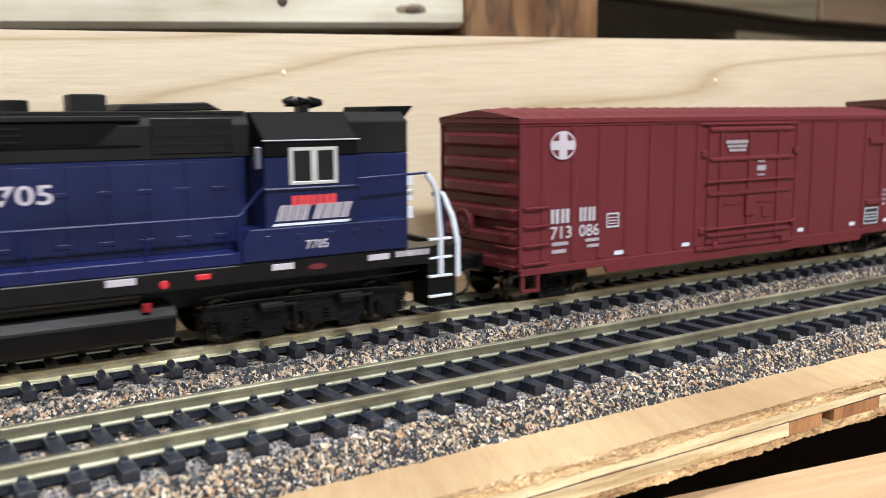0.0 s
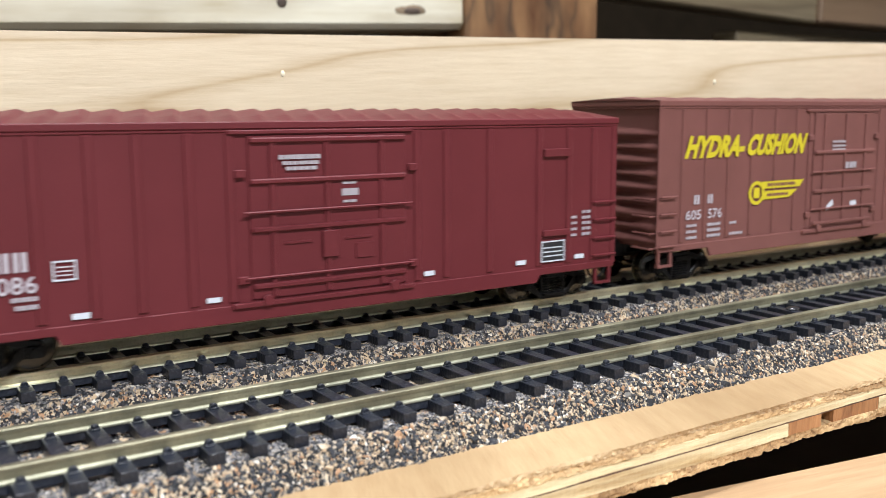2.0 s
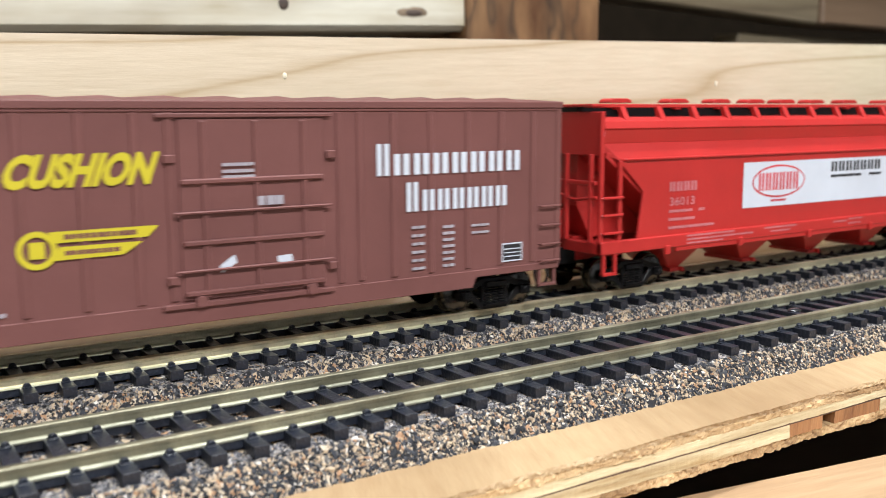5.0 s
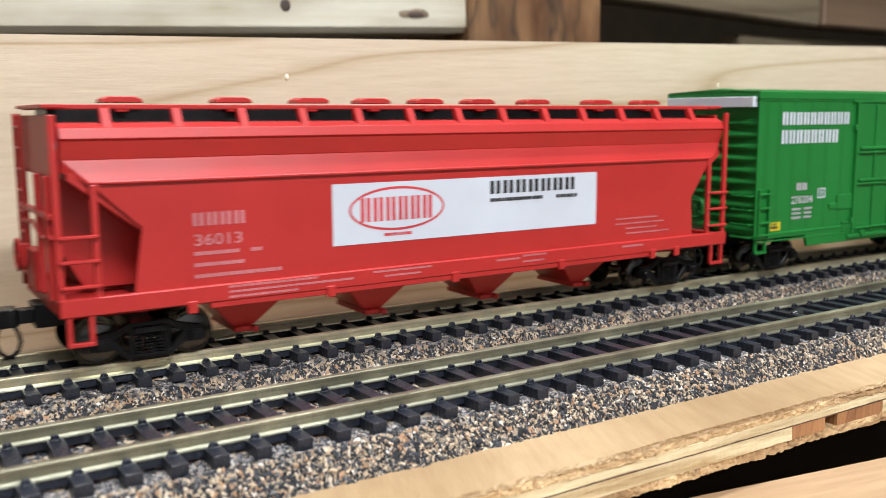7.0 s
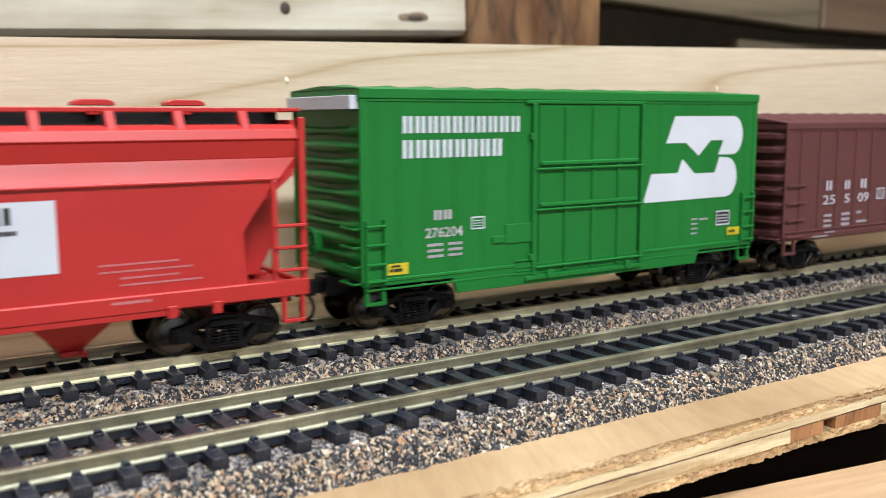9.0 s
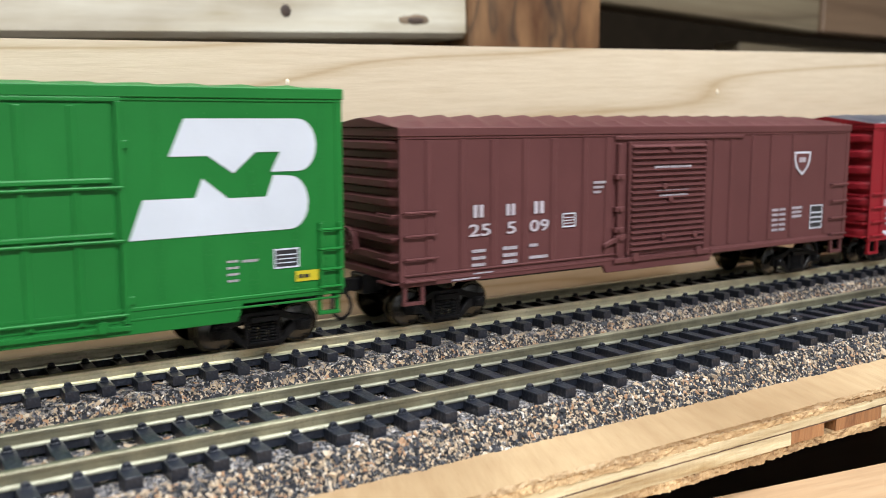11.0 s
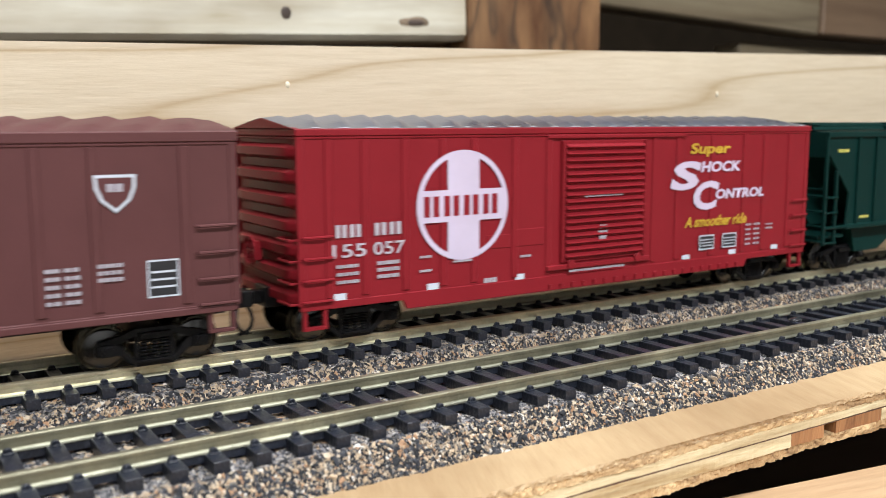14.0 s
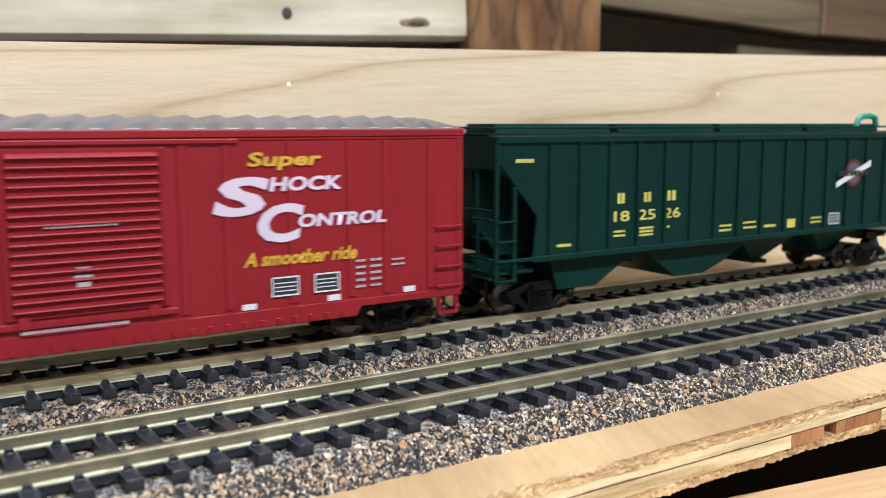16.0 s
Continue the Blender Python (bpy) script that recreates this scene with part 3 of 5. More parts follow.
    b.faces(pts, [(2 * i, 2 * i + 1, (2 * i + 3) % (2 * n), (2 * i + 2) % (2 * n)) for i in range(n)])
    return part(name, b, material, parent, bevel=0)


def oval(u, z, ru, rz, n=36):
    return [(u + ru * math.cos(2 * math.pi * i / n), z + rz * math.sin(2 * math.pi * i / n)) for i in range(n)]


def frame_box(u0, u1, z0, z1, material, parent, y=FACE - 0.49, inner=None):
    """A square data box: thin frame with a few bars in it."""
    t = 0.35
    b = Build()
    for a, c, d, e in ((u0, u1, z0, z0 + t), (u0, u1, z1 - t, z1), (u0, u0 + t, z0, z1), (u1 - t, u1, z0, z1)):
        b.faces([(a, y, d), (c, y, d), (c, y, e), (a, y, e)], [(0, 1, 2, 3)])
    h = z1 - z0
    for k in (0.25, 0.45, 0.65):
        b.faces([(u0 + 2.2 * t, y, z0 + k * h), (u1 - 2.2 * t, y, z0 + k * h), (u1 - 2.2 * t, y, z0 + (k + 0.055) * h), (u0 + 2.2 * t, y, z0 + (k + 0.055) * h)], [(0, 1, 2, 3)])
    if inner:
        plate([(u0 + 0.2, z0 + 0.2), (u1 - 0.2, z0 + 0.2), (u1 - 0.2, z1 - 0.2), (u0 + 0.2, z1 - 0.2)], inner, parent, y + 0.05, "data_panel")
    return part("data_box", b, material, parent, bevel=0)


# ---- trucks, couplers ----
def axle_mesh():
    b = Build()
    for s in (-1, 1):
        b.cyl("y", 0, 0, WHEEL, s * 7.4, s * 9.7, 28)
        b.cyl("y", 0, 0, WHEEL + 0.6, s * 7.0, s * 7.5, 28)
        b.cyl("y", 0, 0, 3.4, s * 9.7, s * 9.95, 20)
        b.cyl("y", 0, 0, 1.3, s * 9.9, s * 12.2, 10)
    b.cyl("y", 0, 0, 1.1, -7, 7, 10)
    return b.mesh("wheelset", M_WHEEL, 0.1, True)


AXLE = axle_mesh()


def wheel_faces_mesh():
    """Dished wheel faces with a raised hub, at both ends of an axle."""
    b = Build()
    for k in (-1, 1):
        b.cyl("y", 0, 0, 4.25, k * 9.72, k * 9.98, 28, 3.7)
        b.cyl("y", 0, 0, 3.6, k * 9.96, k * 10.5, 28, 1.6)
        b.cyl("y", 0, 0, 1.5, k * 10.4, k * 10.9, 14, 1.2)
    return b.mesh("wheel_face", M_DISC, 0.05, True)


WHEEL_FACE = wheel_faces_mesh()


def truck_build(axles):
    """Two cast side frames with open windows and coil springs, and the bolster between them."""
    b = Build()
    za = RAIL + WHEEL
    lo, hi = min(axles), max(axles)
    mid = (lo + hi) / 2
    for k in (-1, 1):
        ya, yb = k * 11.3, k * 12.7
        b.prism([(lo - 2.2, za + 0.6), (lo - 1.6, za + 1.9), (lo + 3.0, za + 2.9), (mid - 4.0, za + 4.0), (mid + 4.0, za + 4.0), (hi - 3.0, za + 2.9), (hi + 1.6, za + 1.9), (hi + 2.2, za + 0.6),
                 (hi - 2.6, za + 1.0), (mid + 4.4, za + 2.2), (mid - 4.4, za + 2.2), (lo + 2.6, za + 1.0)], "y", ya, yb)
        b.prism([(lo - 2.0, za - 1.3), (lo - 2.2, za + 0.7), (lo + 2.4, za + 1.1), (mid - 4.2, za - 2.6), (mid + 4.2, za - 2.6), (hi - 2.4, za + 1.1), (hi + 2.2, za + 0.7), (hi + 2.0, za - 1.3),
                 (hi - 2.2, za - 1.3), (mid + 4.0, za - 4.3), (mid - 4.0, za - 4.3), (lo + 2.2, za - 1.3)], "y", ya, yb)
        for d in (-4.2, 3.2):
            b.box(mid + d, mid + d + 1.0, min(ya, yb), max(ya, yb), za - 2.8, za + 2.6)
        for u in axles:
            b.box(u - 1.5, u + 1.5, min(k * 12.5, k * 13.7), max(k * 12.5, k * 13.7), za - 1.2, za + 1.2)
            b.cyl("y", u, za, 1.05, k * 13.6, k * 14.3, 12)
        for d in (-2.2, 0.0, 2.2):
            for level in range(6):
                b.cyl("z", mid + d, k * 12.4, 0.95, za - 2.6 + level * 0.72, za - 2.15 + level * 0.72, 8)
        b.box(mid - 3.4, mid + 3.4, min(k * 11.6, k * 13.8), max(k * 11.6, k * 13.8), za + 1.7, za + 3.1)
        b.box(mid - 3.6, mid + 3.6, min(k * 11.4, k * 13.6), max(k * 11.4, k * 13.6), za - 3.4, za - 2.7)
    b.box(mid - 2.6, mid + 2.6, -12, 12, za + 0.6, za + 3.4)
    for u in (lo + 6.2, hi - 6.2):
        b.box(u - 0.5, u + 0.5, -10.5, 10.5, za - 1.6, za - 0.4)
    return b


def heavy_truck_build(axles):
    """Three-axle locomotive truck: deep frame over the wheels, journal boxes, springs, brake cylinders, pipes."""
    b = Build()
    za = RAIL + WHEEL
    lo, hi = min(axles), max(axles)
    for k in (-1, 1):
        ya, yb = min(k * 11.6, k * 13.2), max(k * 11.6, k * 13.2)
        outline = [(lo - 6.5, za + 2.0), (lo - 5.4, za + 4.4), (hi + 5.4, za + 4.4), (hi + 6.5, za + 2.0), (hi + 4.4, za - 0.4), (hi + 3.4, za - 1.8)]
        for left, right in ((axles[1], axles[2]), (axles[0], axles[1])):
            outline += [(right - 3.4, za - 1.8), (right - 5.0, za - 0.6), ((left + right) / 2 + 2.4, za - 2.6), ((left + right) / 2 - 2.4, za - 2.6), (left + 5.0, za - 0.6), (left + 3.4, za - 1.8)]
        outline += [(lo - 3.4, za - 1.8), (lo - 4.4, za - 0.4)]
        b.prism(outline, "y", ya, yb)
        out = k * 13.1
        for u in axles:
            b.box(u - 2.5, u + 2.5, min(out, k * 14.6), max(out, k * 14.6), za - 2.2, za + 1.6)
            b.cyl("y", u, za - 0.2, 1.5, k * 14.5, k * 15.4, 14)
            for d in (-4.0, 4.0):
                for level in range(4):
                    b.cyl("z", u + d, k * 13.7, 0.85, za - 1.4 + level * 0.85, za - 0.9 + level * 0.85, 8)
            b.prism([(u - 3.6, za + 1.4), (u - 2.6, za + 2.6), (u + 2.6, za + 2.6), (u + 3.6, za + 1.4)], "y", out, k * 14.2)
        for u in ((axles[0] + axles[1]) / 2, (axles[1] + axles[2]) / 2):
            b.cyl("x", k * 14.9, za + 3.6, 1.35, u - 3.4, u + 2.2, 14)
            b.cyl("x", k * 14.9, za + 3.6, 0.5, u + 2.2, u + 5.6, 8)
            b.box(u + 4.8, u + 5.8, min(out, k * 15.2), max(out, k * 15.2), za - 2.6, za + 4.0)
            b.box(u - 2.6, u + 2.6, min(out, k * 14.0), max(out, k * 14.0), za - 3.4, za - 2.2)
        b.tube([(lo - 5.5, k * 14.4, za + 5.0), (lo + 6, k * 14.6, za + 5.2), (hi - 8, k * 14.6, za + 5.0), (hi + 4, k * 14.4, za + 4.4), (hi + 5.6, k * 14.0, za - 1.0)], 0.32, 6)
        for u in (lo - 5.4, hi + 5.4):
            b.tube([(u, k * 12.6, za + 4.0), (u + (0.6 if u > 0 else -0.6), k * 10.6, za - 1.0), (u, k * 9.4, za - 3.6)], 0.4, 6)
    b.box(lo - 4, hi + 4, -11, 11, za + 2.4, za + 4.2)
    return b


def truck(car, u, axles=(-9.8, 9.8), label="black sprung truck with bright wheels"):
    t = part("truck", heavy_truck_build(axles) if len(axles) > 2 else truck_build(axles), M_BLACK, car, label, 0.12)
    t.matrix_basis = pose(u * MM, 0, 0)
    for a in axles:
        w = again("wheelset", AXLE, t, pose(a * MM, 0, (RAIL + WHEEL) * MM))
        wheelsets.append((w, a))
        f = again("wheel_face", WHEEL_FACE, t, pose(a * MM, 0, (RAIL + WHEEL) * MM))
        wheelsets.append((f, a))
    return t


def coupler(car, u, s):
    """Knuckle coupler with its curved steel uncoupling pin; s is -1 at the leading end."""
    z = 12.2
    b = Build().box(min(u, u + s * 7), max(u, u + s * 7), -1.6, 1.6, z - 1.5, z + 1.5)
    b.prism([(u + s * 6, -2.4), (u + s * 9.3, -2.9), (u + s * 10.2, -1.2), (u + s * 8.2, -0.6), (u + s * 8.2, 1.2), (u + s * 10.0, 1.8), (u + s * 8.8, 3.0), (u + s * 6, 2.2)], "z", z - 1.9, z + 1.9)
    b.box(min(u - s * 4, u + s * 2.5), max(u - s * 4, u + s * 2.5), -3.6, 3.6, z - 2.4, z + 2.6)
    c = part("coupler", b, M_BLACK, car, "black knuckle coupler", 0.2)
    path = [(u + s * 6.4, -1.0, z - 1.6), (u + s * 5.6, -1.8, z - 3.2), (u + s * 5.3, -2.2, z - 5.0), (u + s * 5.9, -2.4, z - 6.8), (u + s * 7.2, -2.2, z - 8.0), (u + s * 8.8, -1.6, z - 8.4)]
    part("coupler_pin", Build().tube(path, 0.42, 6), M_BLACK, c, "curved steel pin", 0, True)
    return c


def place_car(name, label, category, start):
    car = root(name, label, category, "cars of the freight train")
    cars.append((car, start))
    return car


# ---- boxcars ----
def roof_sheet(L, z_eave, rise, panels, hw=18.6, bump=0.8, slant=1.0):
    nu, nv = panels * 10, 20

    def fn(u, v):
        x = -0.6 + (L + 1.2) * u
        y = -hw + 2 * hw * v
        t = abs(2 * v - 1)
        z = z_eave + rise * (1 - t ** 1.12)
        ph = (u * panels - slant * 0.9 * (1 - t)) % 1.0
        fold = min(1.0, ph / 0.72, (1 - ph) / 0.28)
        edge = min(1.0, (1 - t) * 3.0) * min(1.0, u * 24, (1 - u) * 24)
        return (x, y, z + bump * fold * edge)
    return Build().sheet(fn, nu, nv)


def end_sheet(u, s, z0, z1, hw, ribs, depth, taper):
    """Pressed end wall with horizontal corrugations, tapering to the corners where asked."""
    nz, ny = ribs * 12, 16

    def fn(a, b):
        z = z0 + (z1 - z0) * a
        y = -hw + 2 * hw * b
        t = abs(2 * b - 1)
        w = min(1.0, max(0.0, math.sin(2 * math.pi * a * ribs) * 1.6 + 0.5))
        k = max(0.0, 1 - t ** 12)
        if taper:
            # darts: one swells where its neighbour runs out, under a plain top panel
            cell = a / 0.84 * ribs
            swell = 1 - t ** 2.2 if int(cell) % 2 == 0 else 0.35 + 0.35 * t
            half = 0.1 + 0.36 * swell
            w = max(0.0, 1 - (abs(cell % 1.0 - 0.5) / half) ** 2) if a < 0.84 else 0.0
            k = max(0.0, 1 - t ** 9) * (0.5 + 0.5 * swell)
        return (u + s * (depth * w * k), y, z)
    return Build().sheet(fn, nz, ny)


def rung_ladder(car, u0, u1, levels, material, y=FACE, stand=1.1, posts=False):
    for z in levels:
        part("grab_rung", Build().tube([(u0, y, z), (u0, y - stand, z), (u1, y - stand, z), (u1, y, z)], 0.32, 6), material, car, bevel=0)
    if posts:
        for u in (u0 + 0.3, u1 - 0.3):
            part("ladder_post", Build().box(u - 0.4, u + 0.4, y - stand, y, levels[-1] - 1, levels[0] + 1.5), material, car, bevel=0.08)


def stirrup(car, u0, u1, z0, z1, material, y=FACE + 0.6):
    part("stirrup_step", Build().box(u0, u0 + 1.0, y - 0.5, y + 0.5, z0, z1).box(u1 - 1.0, u1, y - 0.5, y + 0.5, z0, z1).box(u0, u1, y - 0.7, y + 0.7, z0, z0 + 0.8), material, car, bevel=0.1)


def brake_wheel(car, u, s, y, z, material):
    b = Build()
    b.tube([(u + s * 2.4, y + 3.4 * math.cos(a * math.pi / 8), z + 3.4 * math.sin(a * math.pi / 8)) for a in range(17)], 0.35, 6)
    for a in range(4):
        c, d = 3.4 * math.cos(a * math.pi / 4), 3.4 * math.sin(a * math.pi / 4)
        b.tube([(u + s * 2.2, y - c, z - d), (u + s * 2.2, y + c, z + d)], 0.25, 5)
    b.box(min(u, u + s * 2), max(u, u + s * 2), y - 2, y + 2, z - 2.2, z + 2.2)
    part("brake_wheel", b, material, car, "small spoked hand brake wheel", 0)


def boxcar(name, label, start, L, mat, z_top, z_sill, z_low, low, ribs, door, roof_mat=None, panels=15, rise=3.0, end_ribs=6, taper=False, rib_w=2.0, rib_d=0.42,
           ladder_l=None, ladder_r=None, rungs=None, posts=False, trucks=17.0, end_mat=None, stir=8.0, fascia=1.6):
    """low: (u0, u1) of the deeper middle sill that reaches down to z_low."""
    car = place_car(name, label, "model boxcar", start)
    hw = 18.5
    zb = z_sill + 1.2
    part("body", Build().box(0.8, L - 0.8, -hw, hw, zb, z_top - fascia), mat, car, bevel=0.25)
    part("roof_fascia", Build().box(-0.4, L + 0.4, -hw - 0.55, hw + 0.55, z_top - fascia, z_top).box(-0.2, L + 0.2, -hw - 0.3, hw + 0.3, z_top - fascia - 0.7, z_top - fascia), mat, car, bevel=0.2)
    part("roof", roof_sheet(L, z_top, rise, panels, bump=min(1.0, 0.25 + rise * 0.25)), roof_mat or mat, car, "ribbed grey metal roof" if roof_mat else "", 0)
    for u, s in ((0.8, -1), (L - 0.8, 1)):
        part("end_wall", end_sheet(u + s * 0.15, s, zb, z_top - 1, hw - 0.6, end_ribs, 1.5 if taper else 1.7, taper), end_mat or mat, car, bevel=0, smooth=True)
        part("end_gable", Build().prism([(-hw - 0.4, z_top), (0, z_top + rise * 0.98), (hw + 0.4, z_top)], "x", u - 0.2, u + s * 1.45), mat, car, bevel=0.1)
        for y in (-hw, hw):
            part("corner_post", Build().box(u - 0.9, u + 0.9, y - 0.25, y + 0.25, zb, z_top - fascia), mat, car, bevel=0.12)
    a, c = low
    part("side_sill", Build().prism([(0.4, zb + 0.6), (0.4, z_sill), (a - 1.2, z_sill), (a, z_low), (c, z_low), (c + 1.2, z_sill), (L - 0.4, z_sill), (L - 0.4, zb + 0.6)], "y", -hw - 0.3, -hw + 0.8), mat, car, bevel=0.15)
    part("side_sill", Build().prism([(0.4, zb + 0.6), (0.4, z_sill), (a - 1.2, z_sill), (a, z_low), (c, z_low), (c + 1.2, z_sill), (L - 0.4, z_sill), (L - 0.4, zb + 0.6)], "y", hw - 0.8, hw + 0.3), mat, car, bevel=0.15)
    part("underframe", Build().box(2, L - 2, -4, 4, 10.5, zb).box(30, L - 30, -9, 9, 11, zb).box(62, 80, -10, -4, zb - 2, zb), M_BLACK, car, "black underframe", 0.3)
    rib = Build().box(-rib_w / 2, rib_w / 2, -rib_d, 0.1, zb + 1.2, z_top - fascia - 0.7).mesh("rib", mat, 0.22)
    for u in ribs:
        again("rib", rib, car, pose(u * MM, -hw * MM, 0))
    if ladder_l:
        rung_ladder(car, 0.8, ladder_l, rungs, mat, posts=posts)
        rung_ladder(car, L - ladder_r, L - 0.8, [z + 0.6 for z in rungs], mat, posts=posts)
        for z in rungs:
            part("end_rung", Build().tube([(0.6, -hw + 1, z - 0.6), (-1.6, -hw + 1, z - 0.6), (-1.6, -hw + 8, z - 0.6), (0.6, -hw + 8, z - 0.6)], 0.3, 6), mat, car, bevel=0)
    stirrup(car, 1.0, 1.0 + stir - 2, z_sill - 4.6, z_sill + 0.5, mat)
    stirrup(car, L - stir + 1, L - 1.0, z_sill - 4.6, z_sill + 0.5, mat)
    brake_wheel(car, -0.6, -1, 3.0, 23.0, mat)
    truck(car, trucks)
    truck(car, L - trucks)
    coupler(car, 0.5, -1)
    coupler(car, L - 0.5, 1)
    return car


def panel_door(car, u0, u1, z0, z1, mat, uprights, levels, label="", thin=()):
    d = part("door", Build().box(u0, u1, FACE - 0.5, FACE + 0.3, z0, z1), mat, car, label, 0.15)
    part("door_track", Build().box(u0 - 4.5, u1 + 2, FACE - 1.15, FACE + 0.2, z0 - 1.6, z0 - 0.4), mat, car, bevel=0.2)
    part("door_track", Build().box(u0 - 4.5, u1 + 2, FACE - 0.9, FACE + 0.2, z1 + 0.3, z1 + 1.2), mat, car, bevel=0.15)
    for u in uprights:
        part("door_bar", Build().box(u - 0.65, u + 0.65, FACE - 1.05, FACE - 0.4, z0 + 0.3, z1 - 0.3), mat, d, bevel=0.2)
    for z in levels:
        part("door_rail", Build().box(u0 + 0.3, u1 - 0.3, FACE - 1.35, FACE - 0.4, z - 0.6, z + 0.6), mat, d, bevel=0.28)
    for z in thin:
        part("lock_rod", Build().tube([(u0 - 1.5, FACE - 1.3, z), (u1 + 1.5, FACE - 1.3, z)], 0.33, 6), mat, d, bevel=0)
    for z in (z0 + 4.5, z1 - 8):
        part("hinge", Build().box(u0 - 3.2, u0 - 0.8, FACE - 1.1, FACE - 0.1, z - 0.9, z + 0.9), mat, d, bevel=0.2)
        part("hinge", Build().box(u1 + 0.8, u1 + 3.0, FACE - 1.1, FACE - 0.1, z - 0.9, z + 0.9), mat, d, bevel=0.2)
    for u in (u0 + 3.5, u1 - 3.5):
        part("roller", Build().cyl("y", u, z0 - 0.3, 1.3, FACE - 1.6, FACE - 0.6, 12), mat, d, bevel=0.1)
    return d


def ribbed_door(car, u0, u1, z0, z1, mat, count, latched=False, label=""):
    d = part("door", Build().box(u0, u1, FACE - 0.5, FACE + 0.3, z0, z1), mat, car, label, 0.15)
    step = (z1 - z0 - 1.5) / count
    for k in range(count):
        z = z0 + 1 + k * step
        part("door_slat", Build().prism([(FACE - 0.45, z), (FACE - 1.7, z + step * 0.28), (FACE - 1.55, z + step * 0.46), (FACE - 0.45, z + step * 0.86)], "x", u0 + 1.2, u1 - 1.2), mat, d, bevel=0.1)
    for u in (u0 + 0.4, u1 - 0.4):
        part("door_edge", Build().box(u - 0.6, u + 0.6, FACE - 1.1, FACE, z0 + 0.1, z1 - 0.1), mat, d, bevel=0.15)
    part("door_track", Build().box(u0 - 5, u1 + 2, FACE - 1.15, FACE + 0.2, z0 - 1.8, z0 - 0.4), mat, car, bevel=0.2)
    part("door_track", Build().box(u0 - 5, u1 + 16, FACE - 0.9, FACE + 0.2, z1 + 0.5, z1 + 1.5), mat, car, bevel=0.15)
    for u in (u0 + 3, u1 - 3):
        part("roller", Build().cyl("y", u, z0 - 0.5, 1.3, FACE - 1.6, FACE - 0.6, 12), mat, d, bevel=0.1)
    if latched:
        part("lock_bar", Build().box(u0 - 4.2, u0 - 2.8, FACE - 1.3, FACE, z0 + 0.5, z1 - 0.5), mat, d, bevel=0.2)
        part("lock_handle", Build().prism([(u0 - 9, z0 + 3), (u0 - 9, z0 + 4.2), (u0 - 3, z0 + 6.4), (u0 - 1, z0 + 6.4), (u0 - 1, z0 + 5.2)], "y", FACE - 1.5, FACE - 0.7), mat, d, bevel=0.15)
        for f in (0.17, 0.24, 0.42, 0.7):
            z = z0 + f * (z1 - z0)
            part("lock_clamp", Build().box(u0 - 5.2, u0 - 1.8, FACE - 1.7, FACE, z - 0.7, z + 0.7).cyl("y", u0 - 3.5, z, 0.8, FACE - 2.1, FACE - 1.2, 10), mat, d, bevel=0.15)
        for u, f in ((0.5, 0.93), (0.42, 0.15), (0.5, 0.48), (0.42, 0.6), (0.83, 0.14)):
            z = z0 + f * (z1 - z0)
            part("door_boss", Build().cyl("y", u0 + u * (u1 - u0), z, 0.9, FACE - 2.0, FACE - 0.8, 12, 0.7), mat, d, bevel=0.1)
    studs = Build()
    for u in (u0 + 0.4, u1 - 0.4):
        for k in range(int((z1 - z0) / 0.95)):
            studs.box(u - 0.22, u + 0.22, FACE - 1.3, FACE - 1.0, z0 + 0.6 + k * 0.95, z0 + 1.05 + k * 0.95)
    tagged(part("riveting", studs, mat, d, bevel=0), kind="stuff")
    return d


# oxide-red plug-door boxcar
c = boxcar("boxcar", "oxide-red ribbed boxcar with white lettering and plug door", 84.0, 176.8, M_OXIDE, 51.4, 10.4, 8.4, (31, 149), [7.9, 18.2, 27.7, 37.8, 47.0, 57.5, 66.2, 112.5, 120.9, 133.9, 149.8, 159.9, 168.6],
           None, panels=28, rise=2.1, end_ribs=6, ladder_l=9.0, ladder_r=8.6, rungs=[28.2, 23.4, 18.4, 13.6])
panel_door(c, 70.2, 109.0, 13.0, 48.4, M_OXIDE, [75.5, 88.5, 102.5], [47.4, 38.6, 28.2, 15.8], thin=(32.0, 17.8))
each("door_plate", [(87, 91, FACE - 1.5, FACE - 0.4, 21, 27), (78, 84.5, FACE - 0.9, FACE - 0.4, 24.6, 25.2), (93, 99.5, FACE - 0.9, FACE - 0.4, 24.6, 25.2), (95.5, 100, FACE - 0.9, FACE - 0.4, 20, 23.6)], M_OXIDE, c)
each("tack_board", [(150.8, 159.4, FACE - 1.1, FACE, 41.5, 43.6), (150.8, 159.4, FACE - 1.0, FACE, 20.6, 22.2)], M_OXIDE, c)
plate(oval(13.9, 44.2, 4.3, 3.9), M_OXIDE, c, FACE - 0.49, "emblem_ground")
ring(13.9, 44.2, 4.3, 3.75, 0.45, M_SOFT, c, FACE - 0.55)
plate([(12.5, 40.6), (15.3, 40.6), (15.3, 47.8), (12.5, 47.8)], M_SOFT, c, FACE - 0.57, "emblem_bar", "white cross bar")
plate([(9.9, 43.0), (17.9, 43.0), (17.9, 45.4), (9.9, 45.4)], M_SOFT, c, FACE - 0.59, "emblem_bar", "white cross bar")
stems([(10.1, 17.2, 23.6, 27.4, 2), (20.1, 26.4, 23.6, 27.4, 2)], M_INK, c)
words("713", 10.0, 17.3, 19.4, 22.8, M_INK, c)
words("086", 20.0, 27.2, 19.4, 22.8, M_INK, c)
bars([(10.6, 16.2, 17.6, 18.6, 7), (10.6, 15.4, 15.6, 16.6, 6), (22.4, 27.2, 17.9, 18.8, 6), (23.0, 27.2, 16.3, 17.2, 5)], M_INK, c)
